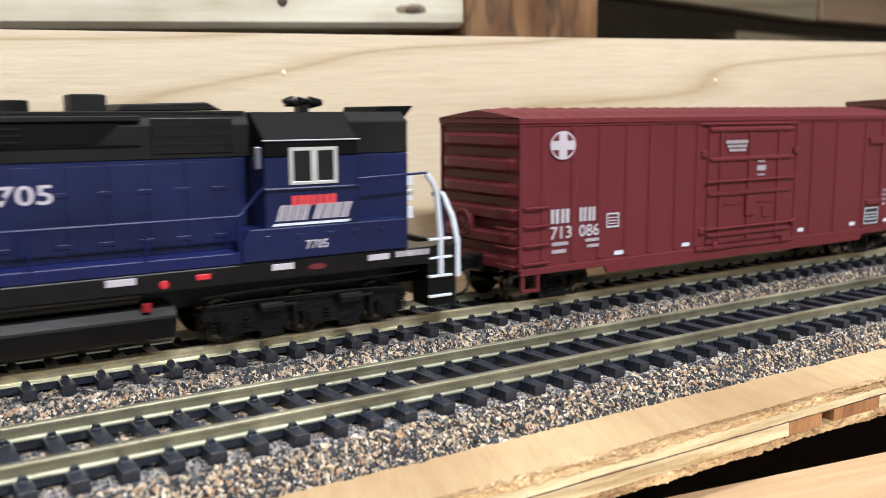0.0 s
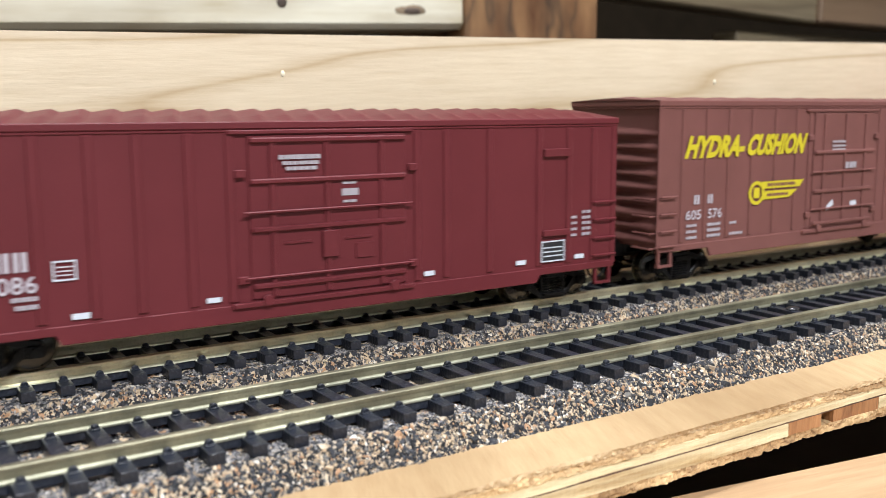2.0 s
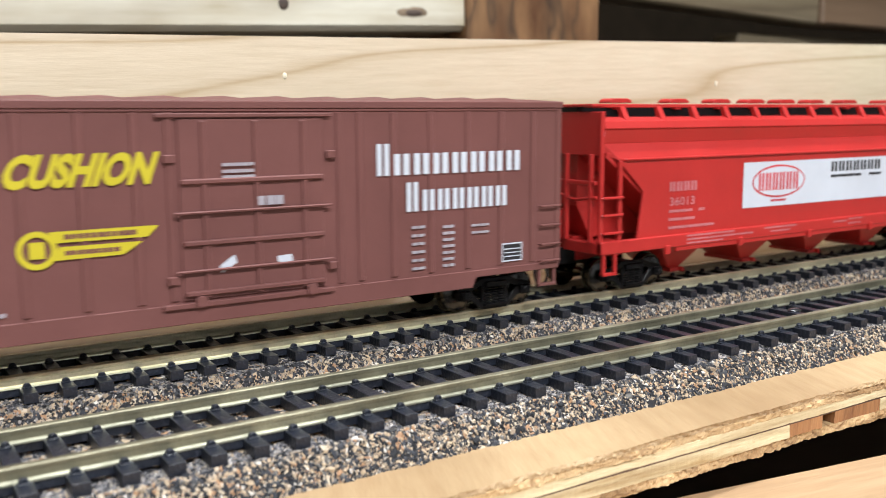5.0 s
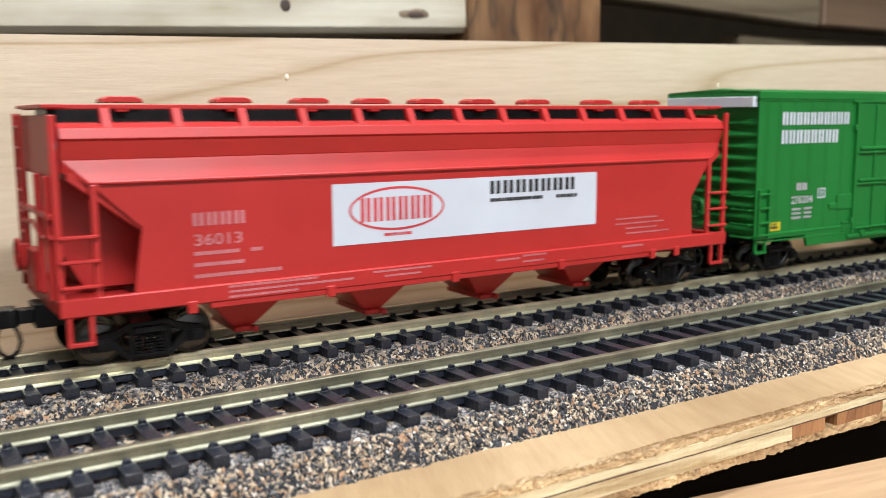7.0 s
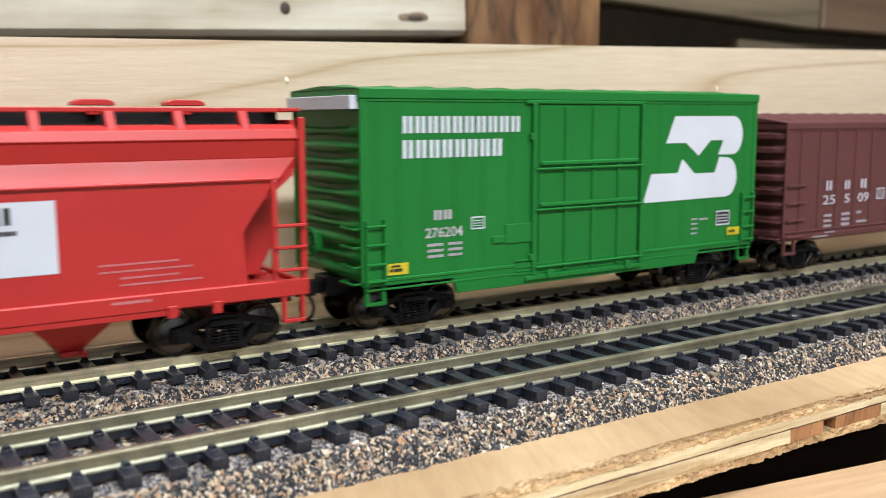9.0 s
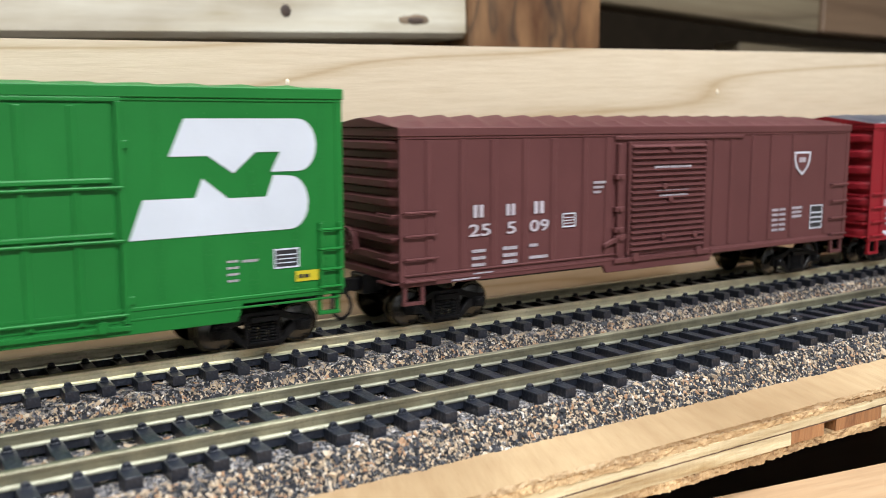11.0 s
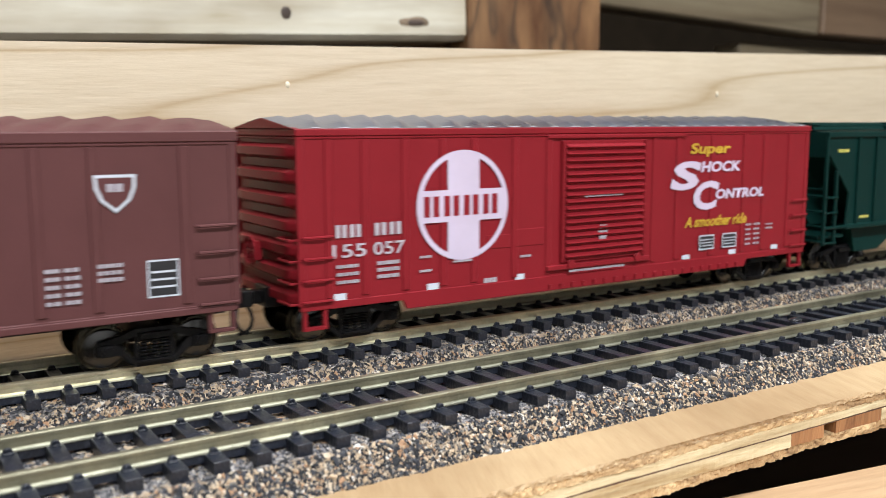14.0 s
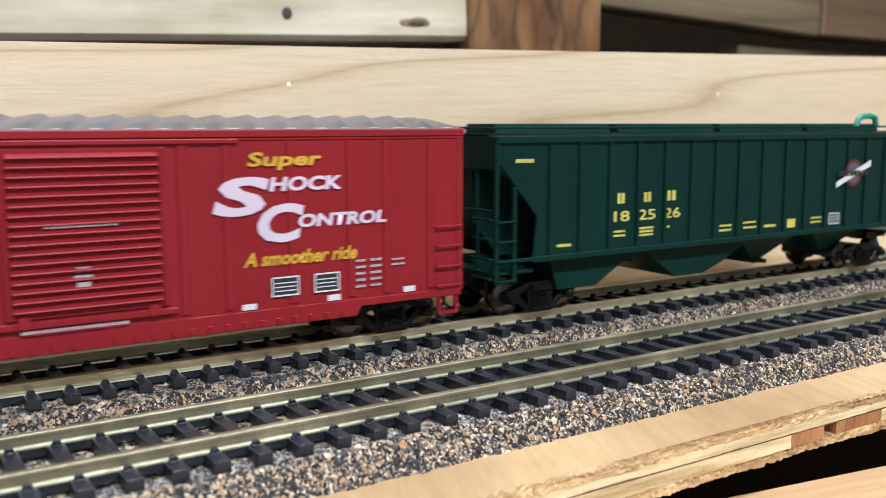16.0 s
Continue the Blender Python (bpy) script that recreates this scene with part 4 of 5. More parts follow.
frame_box(30.0, 34.5, 21.2, 25.2, M_INK, c)
bars([(33.1, 36.5, 13.3, 14.5, 1), (60.1, 63.2, 13.4, 14.5, 1), (114.1, 117.0, 13.8, 15.0, 1), (142.1, 145.2, 13.8, 15.0, 1), (161.9, 165.2, 13.8, 15.0, 1)], M_INK, c, name="mark")
bars([(77.0, 87.0, 43.2, 44.2, 8), (77.8, 86.6, 42.0, 42.8, 7), (78.6, 86.0, 40.8, 41.6, 5)], M_INK, c, FACE - 1.12)
bars([(92.5, 96.0, 37.2, 37.8, 2), (92.2, 96.4, 34.6, 36.2, 1), (92.5, 96.0, 33.0, 33.6, 2)], M_INK, c, FACE - 0.7)
frame_box(150.2, 158.2, 13.8, 19.4, M_INK, c, FACE - 0.7, M_INKBLACK)
bars([(160.6, 162.6, z, z + 0.7, 2) for z in (20.0, 21.6, 23.2, 24.8)] + [(164.4, 167.6, z, z + 0.8, 2) for z in (20.0, 21.5, 23.0, 24.5, 26.0)], M_INK, c)

# faded brown boxcar
c = boxcar("boxcar", "faded brown ribbed boxcar with yellow and white lettering", 277.2, 172.3, M_BROWN, 56.2, 12.4, 9.8, (23, 144), [10.1, 20.1, 30.1, 40.6, 51.8, 62.2, 69.0, 107.5, 112.7, 121.6, 131.9, 142.6, 152.8, 163],
           None, panels=13, rise=0.9, end_ribs=9, taper=True, rib_w=1.7, ladder_l=7.0, ladder_r=7.0, rungs=[28.6, 23.6, 18.6, 14.2], fascia=1.7)
panel_door(c, 70.8, 103.2, 14.8, 52.4, M_BROWN, [76, 87.5, 98.5], [39.6, 26.8, 16.2], thin=(33.2, 21))
words("HYDRA-", 11.4, 36.8, 39.4, 46.0, M_YELLOW, c, FACE - 0.51, 0.36, "yellow slanted lettering", 0.05)
words("CUSHION", 38.2, 66.0, 39.5, 46.1, M_YELLOW, c, FACE - 0.51, 0.36, "yellow slanted lettering", 0.05)
ring(43.0, 27.8, 3.7, 3.7, 1.1, M_YELLOW, c, FACE - 0.51)
plate([(41.6, 26.2), (44.4, 26.2), (44.4, 29.4), (41.6, 29.4)], M_YELLOW, c, FACE - 0.51, "emblem_bar")
plate([(45.8, 25.6), (59.0, 25.8), (63.0, 28.2), (47.0, 28.2)], M_YELLOW, c, FACE - 0.51, "emblem_bar")
plate([(46.2, 29.0), (64.0, 29.0), (66.2, 31.2), (45.2, 31.2)], M_YELLOW, c, FACE - 0.51, "emblem_bar")
bars([(48.0, 62.0, 29.6, 30.6, 11), (48.0, 58.5, 26.5, 27.4, 9)], M_BROWN, c, FACE - 0.55)
stems([(15.0, 17.8, 25.8, 28.6, 1), (20.8, 23.6, 25.8, 28.5, 1)], M_INK, c)
words("605", 11.6, 18.0, 21.3, 24.2, M_INK, c)
words("576", 21.1, 27.2, 21.3, 24.2, M_INK, c)
bars([(12.0, 16.4, z, z + 0.8, 5) for z in (19.2, 17.4, 15.6)] + [(21.0, 26.8, z, z + 0.9, 6) for z in (19.0, 17.3, 15.6)] + [(31.0, 34.0, 19.0, 19.7, 3), (31.0, 37.0, 15.6, 16.4, 6)], M_INK, c)
stems([(121.5, 159.7, 39.0, 44.0, 7), (129.3, 155.3, 30.2, 35.3, 6)], M_INK, c, FACE - 0.51)
stems([(116.9, 121.2, 39.0, 46.4, 1), (124.8, 129.0, 30.2, 37.2, 1)], M_INK, c, FACE - 0.51)
bars([(79.8, 87.0, z, z + 0.7, 7) for z in (42.6, 41.2, 40.0)], M_INK, c, FACE - 1.1)
bars([(87.5, 93.5, 34.0, 36.0, 3)], M_INK, c, FACE - 1.1)
for a in (79.0, 92.0):
    plate([(a, 20.0 + (a > 85)), (a + 3.5, 22.0 - (a > 85)), (a + 3.0, 23.8 - (a > 85)), (a - 0.4, 21.6 + (a > 85))], M_INK, c, FACE - 0.585, "mark")
bars([(126.2, 130.0, z, z + 0.7, 2) for z in (16.0, 18, 20, 22, 24, 26)] + [(135.0, 138.6, z, z + 0.7, 2) for z in (16, 17.6, 19.2, 20.8, 22.4, 24, 25.6)] + [(143.6, 149.0, z, z + 0.6, 4) for z in (23.6, 25.4)], M_INK, c)
frame_box(152.9, 159.4, 15.6, 20.4, M_INK, c, FACE - 0.51, M_INKBLACK)

# bright green boxcar
c = boxcar("boxcar", "bright green tall boxcar with white emblem and lettering", 668.5, 137.6, M_GREEN, 60.2, 14.0, 10.2, (26.5, 112), [], None, panels=12, rise=0.9, end_ribs=10, taper=True,
           ladder_l=6.2, ladder_r=6.2, rungs=[28.4, 24.0, 19.4, 15.4], posts=True, trucks=17.5, stir=7.5, fascia=2.4)
rivets = Build()
for u in (4.0, 10.0, 17.5, 26.0, 34.5, 43.0, 96.0, 106.0, 116.0, 126.0, 132.5):
    for k in range(46):
        z = 16.0 + k * 0.9
        rivets.box(u - 0.75, u - 0.45, FACE - 0.13, FACE + 0.05, z, z + 0.35).box(u + 0.45, u + 0.75, FACE - 0.13, FACE + 0.05, z, z + 0.35)
tagged(part("riveting", rivets, M_GREEN, c, bevel=0), kind="stuff")
panel_door(c, 52.0, 87.2, 12.8, 56.6, M_GREEN, [61.0, 70.5, 80.0], [41.6, 30.8], thin=(40.2, 29.6, 14.6))
each("door_edge", [(49.6, 51.2, FACE - 1.1, FACE, 12.6, 57.0), (88.0, 89.4, FACE - 1.1, FACE, 12.6, 57.0)], M_GREEN, c)
each("side_band", [(1, 136.6, FACE - 0.55, FACE, 15.0, 15.8), (1, 136.6, FACE - 0.5, FACE, 13.0, 13.5)], M_GREEN, c)
part("end_panel", Build().box(-2.0, 0.4, -17.6, 17.6, 55.4, 58.6), M_INK, c, "white upper end panel")
each("step_panel", [(41.3, 50.0, FACE - 0.45, FACE, 21.4, 26.4), (37.2, 41.0, FACE - 0.6, FACE, 21.8, 23.6)], M_GREEN, c)
for k in range(5):
    part("vent_slat", Build().box(44.5, 50.0, FACE - 0.6, FACE, 12.8 + k * 0.9, 13.3 + k * 0.9), M_GREEN, c, bevel=0.08)
stems([(11.3, 46.6, 49.8, 53.8, 10), (11.2, 41.0, 43.9, 48.2, 8)], M_INK, c, FACE - 0.2)
stems([(19.9, 25.6, 28.8, 31.2, 2)], M_INK, c, FACE - 0.2)
words("276204", 17.4, 28.2, 24.5, 27.0, M_INK, c, FACE - 0.2)
bars([(18.0, 22.6, z, z + 0.7, 5) for z in (19.6, 21.0, 22.4)] + [(24.0, 28.2, z, z + 0.7, 4) for z in (19.6, 21.0, 22.4)], M_INK, c, FACE - 0.2)
frame_box(30.8, 34.9, 25.8, 29.0, M_INK, c, FACE - 0.2)
curve_top = [(126.9 + 4.3 * math.sin(a), 48.0 + 5.7 * math.cos(a)) for a in [k * math.pi / 10 for k in range(11)]]
plate([(101.8, 53.7)] + curve_top + [(120.4, 42.3), (122.6, 46.6), (117.0, 46.6), (112.0, 42.2), (106.6, 46.0), (98.4, 46.0)], M_INK, c, FACE - 0.22, "emblem", "white angular emblem")
curve_low = [(124.6 + 4.5 * math.sin(a), 35.5 + 5.9 * math.cos(a)) for a in [k * math.pi / 10 for k in range(11)]]
plate([(92.9, 37.4), (103.6, 37.4), (105.2, 41.4), (110.6, 37.0), (119.2, 37.0), (121.0, 41.6)] + curve_low + [(89.8, 29.3)], M_INK, c, FACE - 0.22, "emblem", "white angular emblem")
bars([(6.6, 12.4, 16.4, 19.2, 1), (125.6, 131.2, 17.7, 20.1, 1)], M_YELLOW, c, FACE - 0.3, "label_plate")
bars([(7.2, 10.8, 17.2, 17.9, 3), (7.6, 10.4, 18.3, 18.8, 2), (126.2, 129.0, 18.5, 19.3, 2)], M_INKBLACK, c, FACE - 0.51)
frame_box(120.6, 126.6, 21.0, 25.4, M_INK, c, FACE - 0.25, M_INKBLACK)
bars([(110.0, 112.6, z, z + 0.5, 2) for z in (19.0, 20.4, 21.8, 23.2)] + [(113.4, 117.0, 23.0, 23.6, 3)], M_INK, c, FACE - 0.2)

# dull maroon boxcar
c = boxcar("boxcar", "dull maroon ribbed boxcar with slatted sliding door", 821.1, 175.2, M_MAROON, 51.6, 13.4, 11.2, (66, 108), [8.2, 18.0, 27.4, 37.4, 46.8, 57.8, 66.0, 109.1, 116.6, 126.3, 135.4, 146.0, 163.9],
           None, panels=19, rise=2.4, end_ribs=8, ladder_l=10.0, ladder_r=9.0, rungs=[31.4, 25.8, 20.2, 14.8], fascia=2.2)
ribbed_door(c, 73.2, 105.0, 15.4, 47.4, M_MAROON, 19, True)
each("side_band", [(1, 70, FACE - 0.55, FACE, 16.0, 16.5), (1, 70, FACE - 0.5, FACE, 14.4, 14.9), (108, 174, FACE - 0.57, FACE, 13.4, 14.8)], M_MAROON, c)
stems([(21.0, 25.0, 29.2, 32.4, 1), (31.2, 34.8, 29.2, 32.2, 1), (40.2, 44.4, 29.2, 32.4, 1)], M_INK, c)
words("25", 19.6, 26.3, 24.5, 27.6, M_INK, c)
words("5", 31.4, 34.3, 24.5, 27.6, M_INK, c)
words("09", 38.8, 45.2, 24.5, 27.6, M_INK, c)
bars([(20.6, 24.8, z, z + 0.8, 5) for z in (16.9, 18.6, 20.4)] + [(30.2, 34.8, z, z + 0.9, 5) for z in (16.9, 18.6, 20.4)] + [(38.8, 41.6, 20.6, 21.4, 3), (38.8, 45.0, 17.4, 18.2, 7)], M_INK, c)
frame_box(49.8, 54.4, 25.0, 28.8, M_INK, c)
bars([(60.6, 65.2, 36.2, 36.9, 5), (60.6, 64.4, 34.9, 35.6, 5), (60.6, 63.2, 33.6, 34.3, 3)], M_INK, c)
bars([(82.8, 97.8, 39.8, 40.4, 12), (83.6, 97.2, 32.9, 33.5, 10), (85.0, 96.6, 31.5, 32.2, 10)], M_INK, c, FACE - 1.3)
plate([(146.0, 43.2), (154.2, 43.2), (154.1, 40.6), (153.0, 38.0), (150.1, 35.6), (147.2, 38.0), (146.1, 40.6)], M_INK, c, FACE - 0.48, "emblem", "white shield emblem")
plate([(146.7, 42.6), (153.5, 42.6), (153.4, 40.6), (152.4, 38.3), (150.1, 36.4), (147.8, 38.3), (146.8, 40.6)], M_MAROON, c, FACE - 0.51, "emblem_ground")
bars([(148.4, 151.8, 39.8, 41.4, 2)], M_INK, c, FACE - 0.55)
frame_box(155.7, 162.2, 17.8, 25.6, M_INK, c, FACE - 0.2, M_INKBLACK)
bars([(136.2, 139.2, z, z + 0.8, 2) for z in (18.2, 19.8, 21.4, 23.0, 24.6)] + [(139.8, 142.8, z, z + 0.8, 2) for z in (18.2, 19.8, 21.4, 23.0, 24.6)] + [(146, 151, z, z + 0.8, 4) for z in (22, 23.4, 24.8)], M_INK, c)
bars([(14.5, 23.0, 13.9, 14.3, 7), (21.0, 27.0, 15.0, 15.4, 6)], M_INK, c, FACE - 0.7)

# crimson boxcar with grey roof
c = boxcar("boxcar", "crimson ribbed boxcar with grey roof and round white emblem", 1010.1, 179.6, M_CRIMSON, 52.0, 11.0, 8.8, (28, 150), [7.6, 16.9, 27.7, 38.4, 47.6, 60.3, 71.4, 110.0, 119.6, 134.2, 148.7, 158.1, 170.3],
           None, roof_mat=M_ROOFGREY, panels=24, rise=2.5, end_ribs=7, ladder_l=8.2, ladder_r=8.0, rungs=[27.8, 23.0, 18.0, 13.2], fascia=1.7)
ribbed_door(c, 75.6, 106.2, 16.0, 48.6, M_CRIMSON, 17)
marks = Build()
for k in range(26):
    u = 4 + k * 6.8
    marks.box(u, u + 1.8 + (k % 3) * 0.7, -18.5, -18.2, 52.15, 52.35)
part("roof_chip_row", marks, M_INK, c, "white chips along the roof edge", 0)
tooth = Build().box(-0.45, 0.45, -0.5, 0.2, 0, 1.4).mesh("sill_tooth", M_CRIMSON, 0.1)
for k in range(20):
    again("sill_tooth", tooth, c, pose((72 + k * 3.9) * MM, (FACE - 0.3) * MM, 9.2 * MM))
ring(44.2, 33.1, 13.6, 13.6, 1.3, M_LAVENDER, c, FACE - 0.51, n=56)
arc = [math.acos(4.7 / 12.9) + k * (math.pi - 2 * math.acos(4.7 / 12.9)) / 10 for k in range(11)]
plate([(44.2 + 12.9 * math.cos(a), 33.1 + 12.9 * math.sin(a)) for a in arc] + [(44.2 - 12.9 * math.cos(a), 33.1 - 12.9 * math.sin(a)) for a in arc], M_LAVENDER, c, FACE - 0.53, "emblem_bar", "white upright bar of the emblem")
arc = [-0.3 + 0.06 * k for k in range(11)]
plate([(44.2 + 13.2 * math.cos(a), 33.1 + 13.2 * math.sin(a)) for a in arc] + [(44.2 - 13.2 * math.cos(a), 33.1 + 13.2 * math.sin(-a)) for a in arc], M_LAVENDER, c, FACE - 0.55, "emblem_bar", "white level bar of the emblem")
stems([(32.6, 55.8, 30.6, 35.6, 4)], M_CRIMSON, c, FACE - 0.61)
stems([(9.1, 16.4, 27.2, 30.2, 2), (19.2, 27.2, 27.2, 30.2, 2)], M_INK, c)
words("155", 8.2, 16.9, 22.6, 25.7, M_INK, c)
words("057", 18.8, 27.3, 22.6, 25.7, M_INK, c)
bars([(9.2, 15.0, z, z + 0.8, 6) for z in (16.6, 18.4, 20.2)] + [(19.8, 25.8, z, z + 0.9, 6) for z in (17.0, 18.6, 20.2)] + [(31.5, 35.0, z, z + 0.6, 3) for z in (17.4, 20.8)] + [(41, 47, 19.0, 19.5, 6), (62, 65.5, 18.6, 19.2, 3), (50.5, 54.5, 13.0, 14.2, 3)], M_INK, c)
bars([(8.4, 11.6, 12.8, 14.4, 1), (33.6, 37.0, 12.8, 14.4, 1), (60.6, 63.4, 12.8, 14.3, 1), (122.2, 125.4, 13.1, 14.4, 1), (142.6, 145.8, 13.1, 14.5, 1), (162.6, 165.8, 13.2, 14.6, 1)], M_INK, c, FACE - 0.3, "mark")
words("Super", 124.2, 141.4, 43.2, 47.2, M_GOLD, c, FACE - 0.51, 0.25, "gold script lettering", 0.03)
words("S", 117.0, 128.6, 33.6, 42.0, M_LAVENDER, c, FACE - 0.51, 0.3, bold=0.04)
words("HOCK", 129.2, 146.6, 38.6, 41.8, M_LAVENDER, c, FACE - 0.51, 0.2, bold=0.04)
words("C", 126.0, 136.4, 27.4, 36.0, M_LAVENDER, c, FACE - 0.51, 0.2, bold=0.04)
words("ONTROL", 135.6, 158.0, 30.4, 33.4, M_LAVENDER, c, FACE - 0.51, 0.2, bold=0.04)
words("A smoother ride", 123.0, 150.2, 22.4, 25.6, M_GOLD, c, FACE - 0.51, 0.25, "gold script lettering", 0.03)
frame_box(128.9, 135.4, 15.4, 19.8, M_INK, c, FACE - 0.7, M_INKBLACK)
frame_box(139.1, 145.4, 15.4, 19.8, M_INK, c, FACE - 0.7, M_INKBLACK)
bars([(149.8, 152.4, z, z + 0.6, 2) for z in (15.5, 17.0, 18.5, 20.0, 21.5)] + [(153.6, 156.6, z, z + 0.6, 2) for z in (15.5, 17, 18.5, 20, 21.5)] + [(159.3, 162.8, z, z + 0.5, 3) for z in (20, 21.2)], M_INK, c)
bars([(78, 98, 13.4, 14.0, 16), (83, 97, 33.4, 33.9, 12)], M_INK, c, FACE - 1.3)
bars([(88.5, 91.0, 24.6, 25.6, 1), (88.5, 91.0, 21.6, 22.6, 1), (88.0, 91.5, 23.2, 24.0, 1)], M_INK, c, FACE - 1.32)
each("side_panel", [(60.6, 70.0, FACE - 0.25, FACE, 21.5, 26.0), (51.5, 59.0, FACE - 0.25, FACE, 21.5, 25.0)], M_CRIMSON, c)


# ---- covered hoppers ----
def hopper_bottom(car, u, w, z_top, z_low, mat):
    d = part("outlet_hopper", Build().faces([(u - w / 2, -13, z_top), (u + w / 2, -13, z_top), (u + w / 2, 13, z_top), (u - w / 2, 13, z_top),
                                            (u - 2.2, -7, z_low + 1), (u + 2.2, -7, z_low + 1), (u + 2.2, 7, z_low + 1), (u - 2.2, 7, z_low + 1)],
                                           [(0, 3, 2, 1), (4, 5, 6, 7), (0, 1, 5, 4), (1, 2, 6, 5), (2, 3, 7, 6), (3, 0, 4, 7)]), mat, car, bevel=0.2)
    part("outlet_gate", Build().box(u - 2.5, u + 2.5, -8.2, 8.2, z_low, z_low + 1.2).cyl("y", u + 2, z_low + 0.6, 0.8, -9.5, -7, 8), mat, d, bevel=0.15)


def scarlet_hopper():
    L, mat = 191.6, M_SCARLET
    car = place_car("covered_hopper", "scarlet covered hopper with white name panel and roof hatches", "model hopper car", 464.0)
    prof = [(-10.0, 52.2), (-15.2, 52.0), (-17.2, 51.0), (-17.9, 49.0), (-17.4, 48.6), (-16.4, 44.9), (-16.6, 44.5), (-18.3, 40.5)]
    # upper shell, full length
    shell = prof[:6] + [(-y, z) for y, z in prof[:6]][::-1]
    part("upper_shell", Build().prism(shell, "x", 2.0, L - 2.0), mat, car, bevel=0.1)
    mid = [(-16.4, 44.9), (-18.3, 40.5), (-18.3, 40.0), (-16.0, 42.5), (16.0, 42.5), (18.3, 40.0), (18.3, 40.5), (16.4, 44.9)]

    def slab(a0, a1, b0, b1):
        pts = [(a0 if z > 42 else a1, y, z) for y, z in mid] + [(b0 if z > 42 else b1, y, z) for y, z in mid]
        n = len(mid)
        return Build().faces(pts, [tuple(range(n))[::-1], tuple(range(n, 2 * n))] + [(i, (i + 1) % n, n + (i + 1) % n, n + i) for i in range(n)])
    part("shoulder", slab(2.2, 7.0, L - 2.2, L - 7.0), mat, car, bevel=0.1)
    for ya, yb in ((-18.1, -17.2), (17.2, 18.1)):
        part("side_sheet", Build().prism([(7.0, 40.1), (16.6, 31.0), (14.6, 17.6), (L - 14.6, 17.6), (L - 15.4, 29.0), (L - 7.6, 40.1)], "y", ya, yb), mat, car, bevel=0.15)
    part("slope_sheet", Build().prism([(3.0, 42.4), (3.0, 41.0), (33.0, 17.6), (L - 33.0, 17.6), (L - 3.0, 41.0), (L - 3.0, 42.4)], "y", -17.2, 17.2), mat, car, bevel=0.1)
    part("end_bulkhead", Build().prism([(2.4, 44.0), (2.4, 27.0), (7.5, 17.6), (31.0, 17.6)], "y", -6.0, 17.0), mat, car, bevel=0.1)
    part("end_bulkhead", Build().prism([(L - 2.4, 44.0), (L - 2.4, 27.0), (L - 7.5, 17.6), (L - 31.0, 17.6)], "y", -6.0, 17.0), mat, car, bevel=0.1)
    each("brake_stand", [(-1.6, 0.4, -3.0, 5.0, 17.4, 26.0), (-1.0, 0.4, -15.5, -14.3, 17.4, 42.0), (-1.0, 0.4, -5.2, -4.2, 17.4, 42.0), (-0.8, 0.4, -17.0, 17.0, 33.4, 34.6)], mat, car, 0.2)
    part("ledge", Build().box(9.0, L - 8.6, -18.9, -18.0, 40.0, 40.7), mat, car, bevel=0.2)
    each("side_sill", [(0, L - 0.6, -19.0, -17.2, 14.2, 17.9), (0, L - 0.6, 17.2, 19.0, 14.2, 17.9), (0, 1.6, -19, 19, 14.2, 17.4), (L - 2.2, L - 0.6, -19, 19, 14.2, 17.4)], mat, car, 0.25)
    part("sill_lip", Build().box(30, L - 30, -18.6, -17.8, 12.9, 14.3), mat, car, bevel=0.15)
    each("end_platform", [(0.4, 16, -17, 17, 15.2, 16.4), (L - 16, L - 1, -17, 17, 15.2, 16.4), (4, 24, -3, 3, 10.5, 15.5), (L - 24, L - 4, -3, 3, 10.5, 15.5), (4, L - 4, -2.6, 2.6, 12.4, 17.6)], mat, car, 0.2)
    for u in (26, 58, 92, 126, 160, L - 22):
        part("sill_bracket", Build().box(u - 1.0, u + 1.0, -19.4, -18.4, 12.4, 15.0), mat, car, bevel=0.15)
    # end posts and ladders
    for u, w in ((0.6, 1), (7.6, 1), (L - 1.4, -1), (L - 8.2, -1)):
        for y in (-17.9, 17.9):
            top = 53.6 if u in (0.6, L - 1.4) else 40.0
            part("end_post", Build().box(u - 0.7, u + 0.7, y - 0.55, y + 0.55, 17.6, top), mat, car, bevel=0.15)
    for lv in (30.0, 25.2, 20.2):
        part("grab_rung", Build().tube([(0.6, -18.6, lv), (0.6, -19.2, lv), (7.8, -19.2, lv), (7.8, -18.6, lv)], 0.4, 6), mat, car, bevel=0)
        part("grab_rung", Build().tube([(L - 8.2, -18.6, lv), (L - 8.2, -19.2, lv), (L - 1.2, -19.2, lv), (L - 1.2, -18.6, lv)], 0.4, 6), mat, car, bevel=0)
    for lv in range(8):
        z = 19.0 + lv * 4.6
        part("end_rung", Build().tube([(-0.6, 10.5, z), (-0.6, 17.4, z)], 0.35, 6), mat, car, bevel=0)
        part("end_rung", Build().tube([(L - 0.2, 10.5, z), (L - 0.2, 17.4, z)], 0.35, 6), mat, car, bevel=0)
    for u in (-0.6, L - 0.2):
        each("end_ladder_post", [(u - 0.4, u + 0.4, 10.2, 11.0, 16, 54), (u - 0.4, u + 0.4, 17.0, 17.8, 16, 54)], mat, car, 0.1)
    each("end_sheet", [(0.3, 1.6, -17.2, 17.2, 41.6, 53.6), (L - 2.4, L - 1.2, -14.5, 14.5, 42.0, 53.0)], mat, car, 0.2)
    part("cross_rail", Build().tube([(-0.4, 17, 30.5), (-0.4, 4, 31.5), (-0.4, -8, 29), (-0.4, -17.5, 30.2)], 0.5, 6), mat, car, bevel=0, smooth=True)
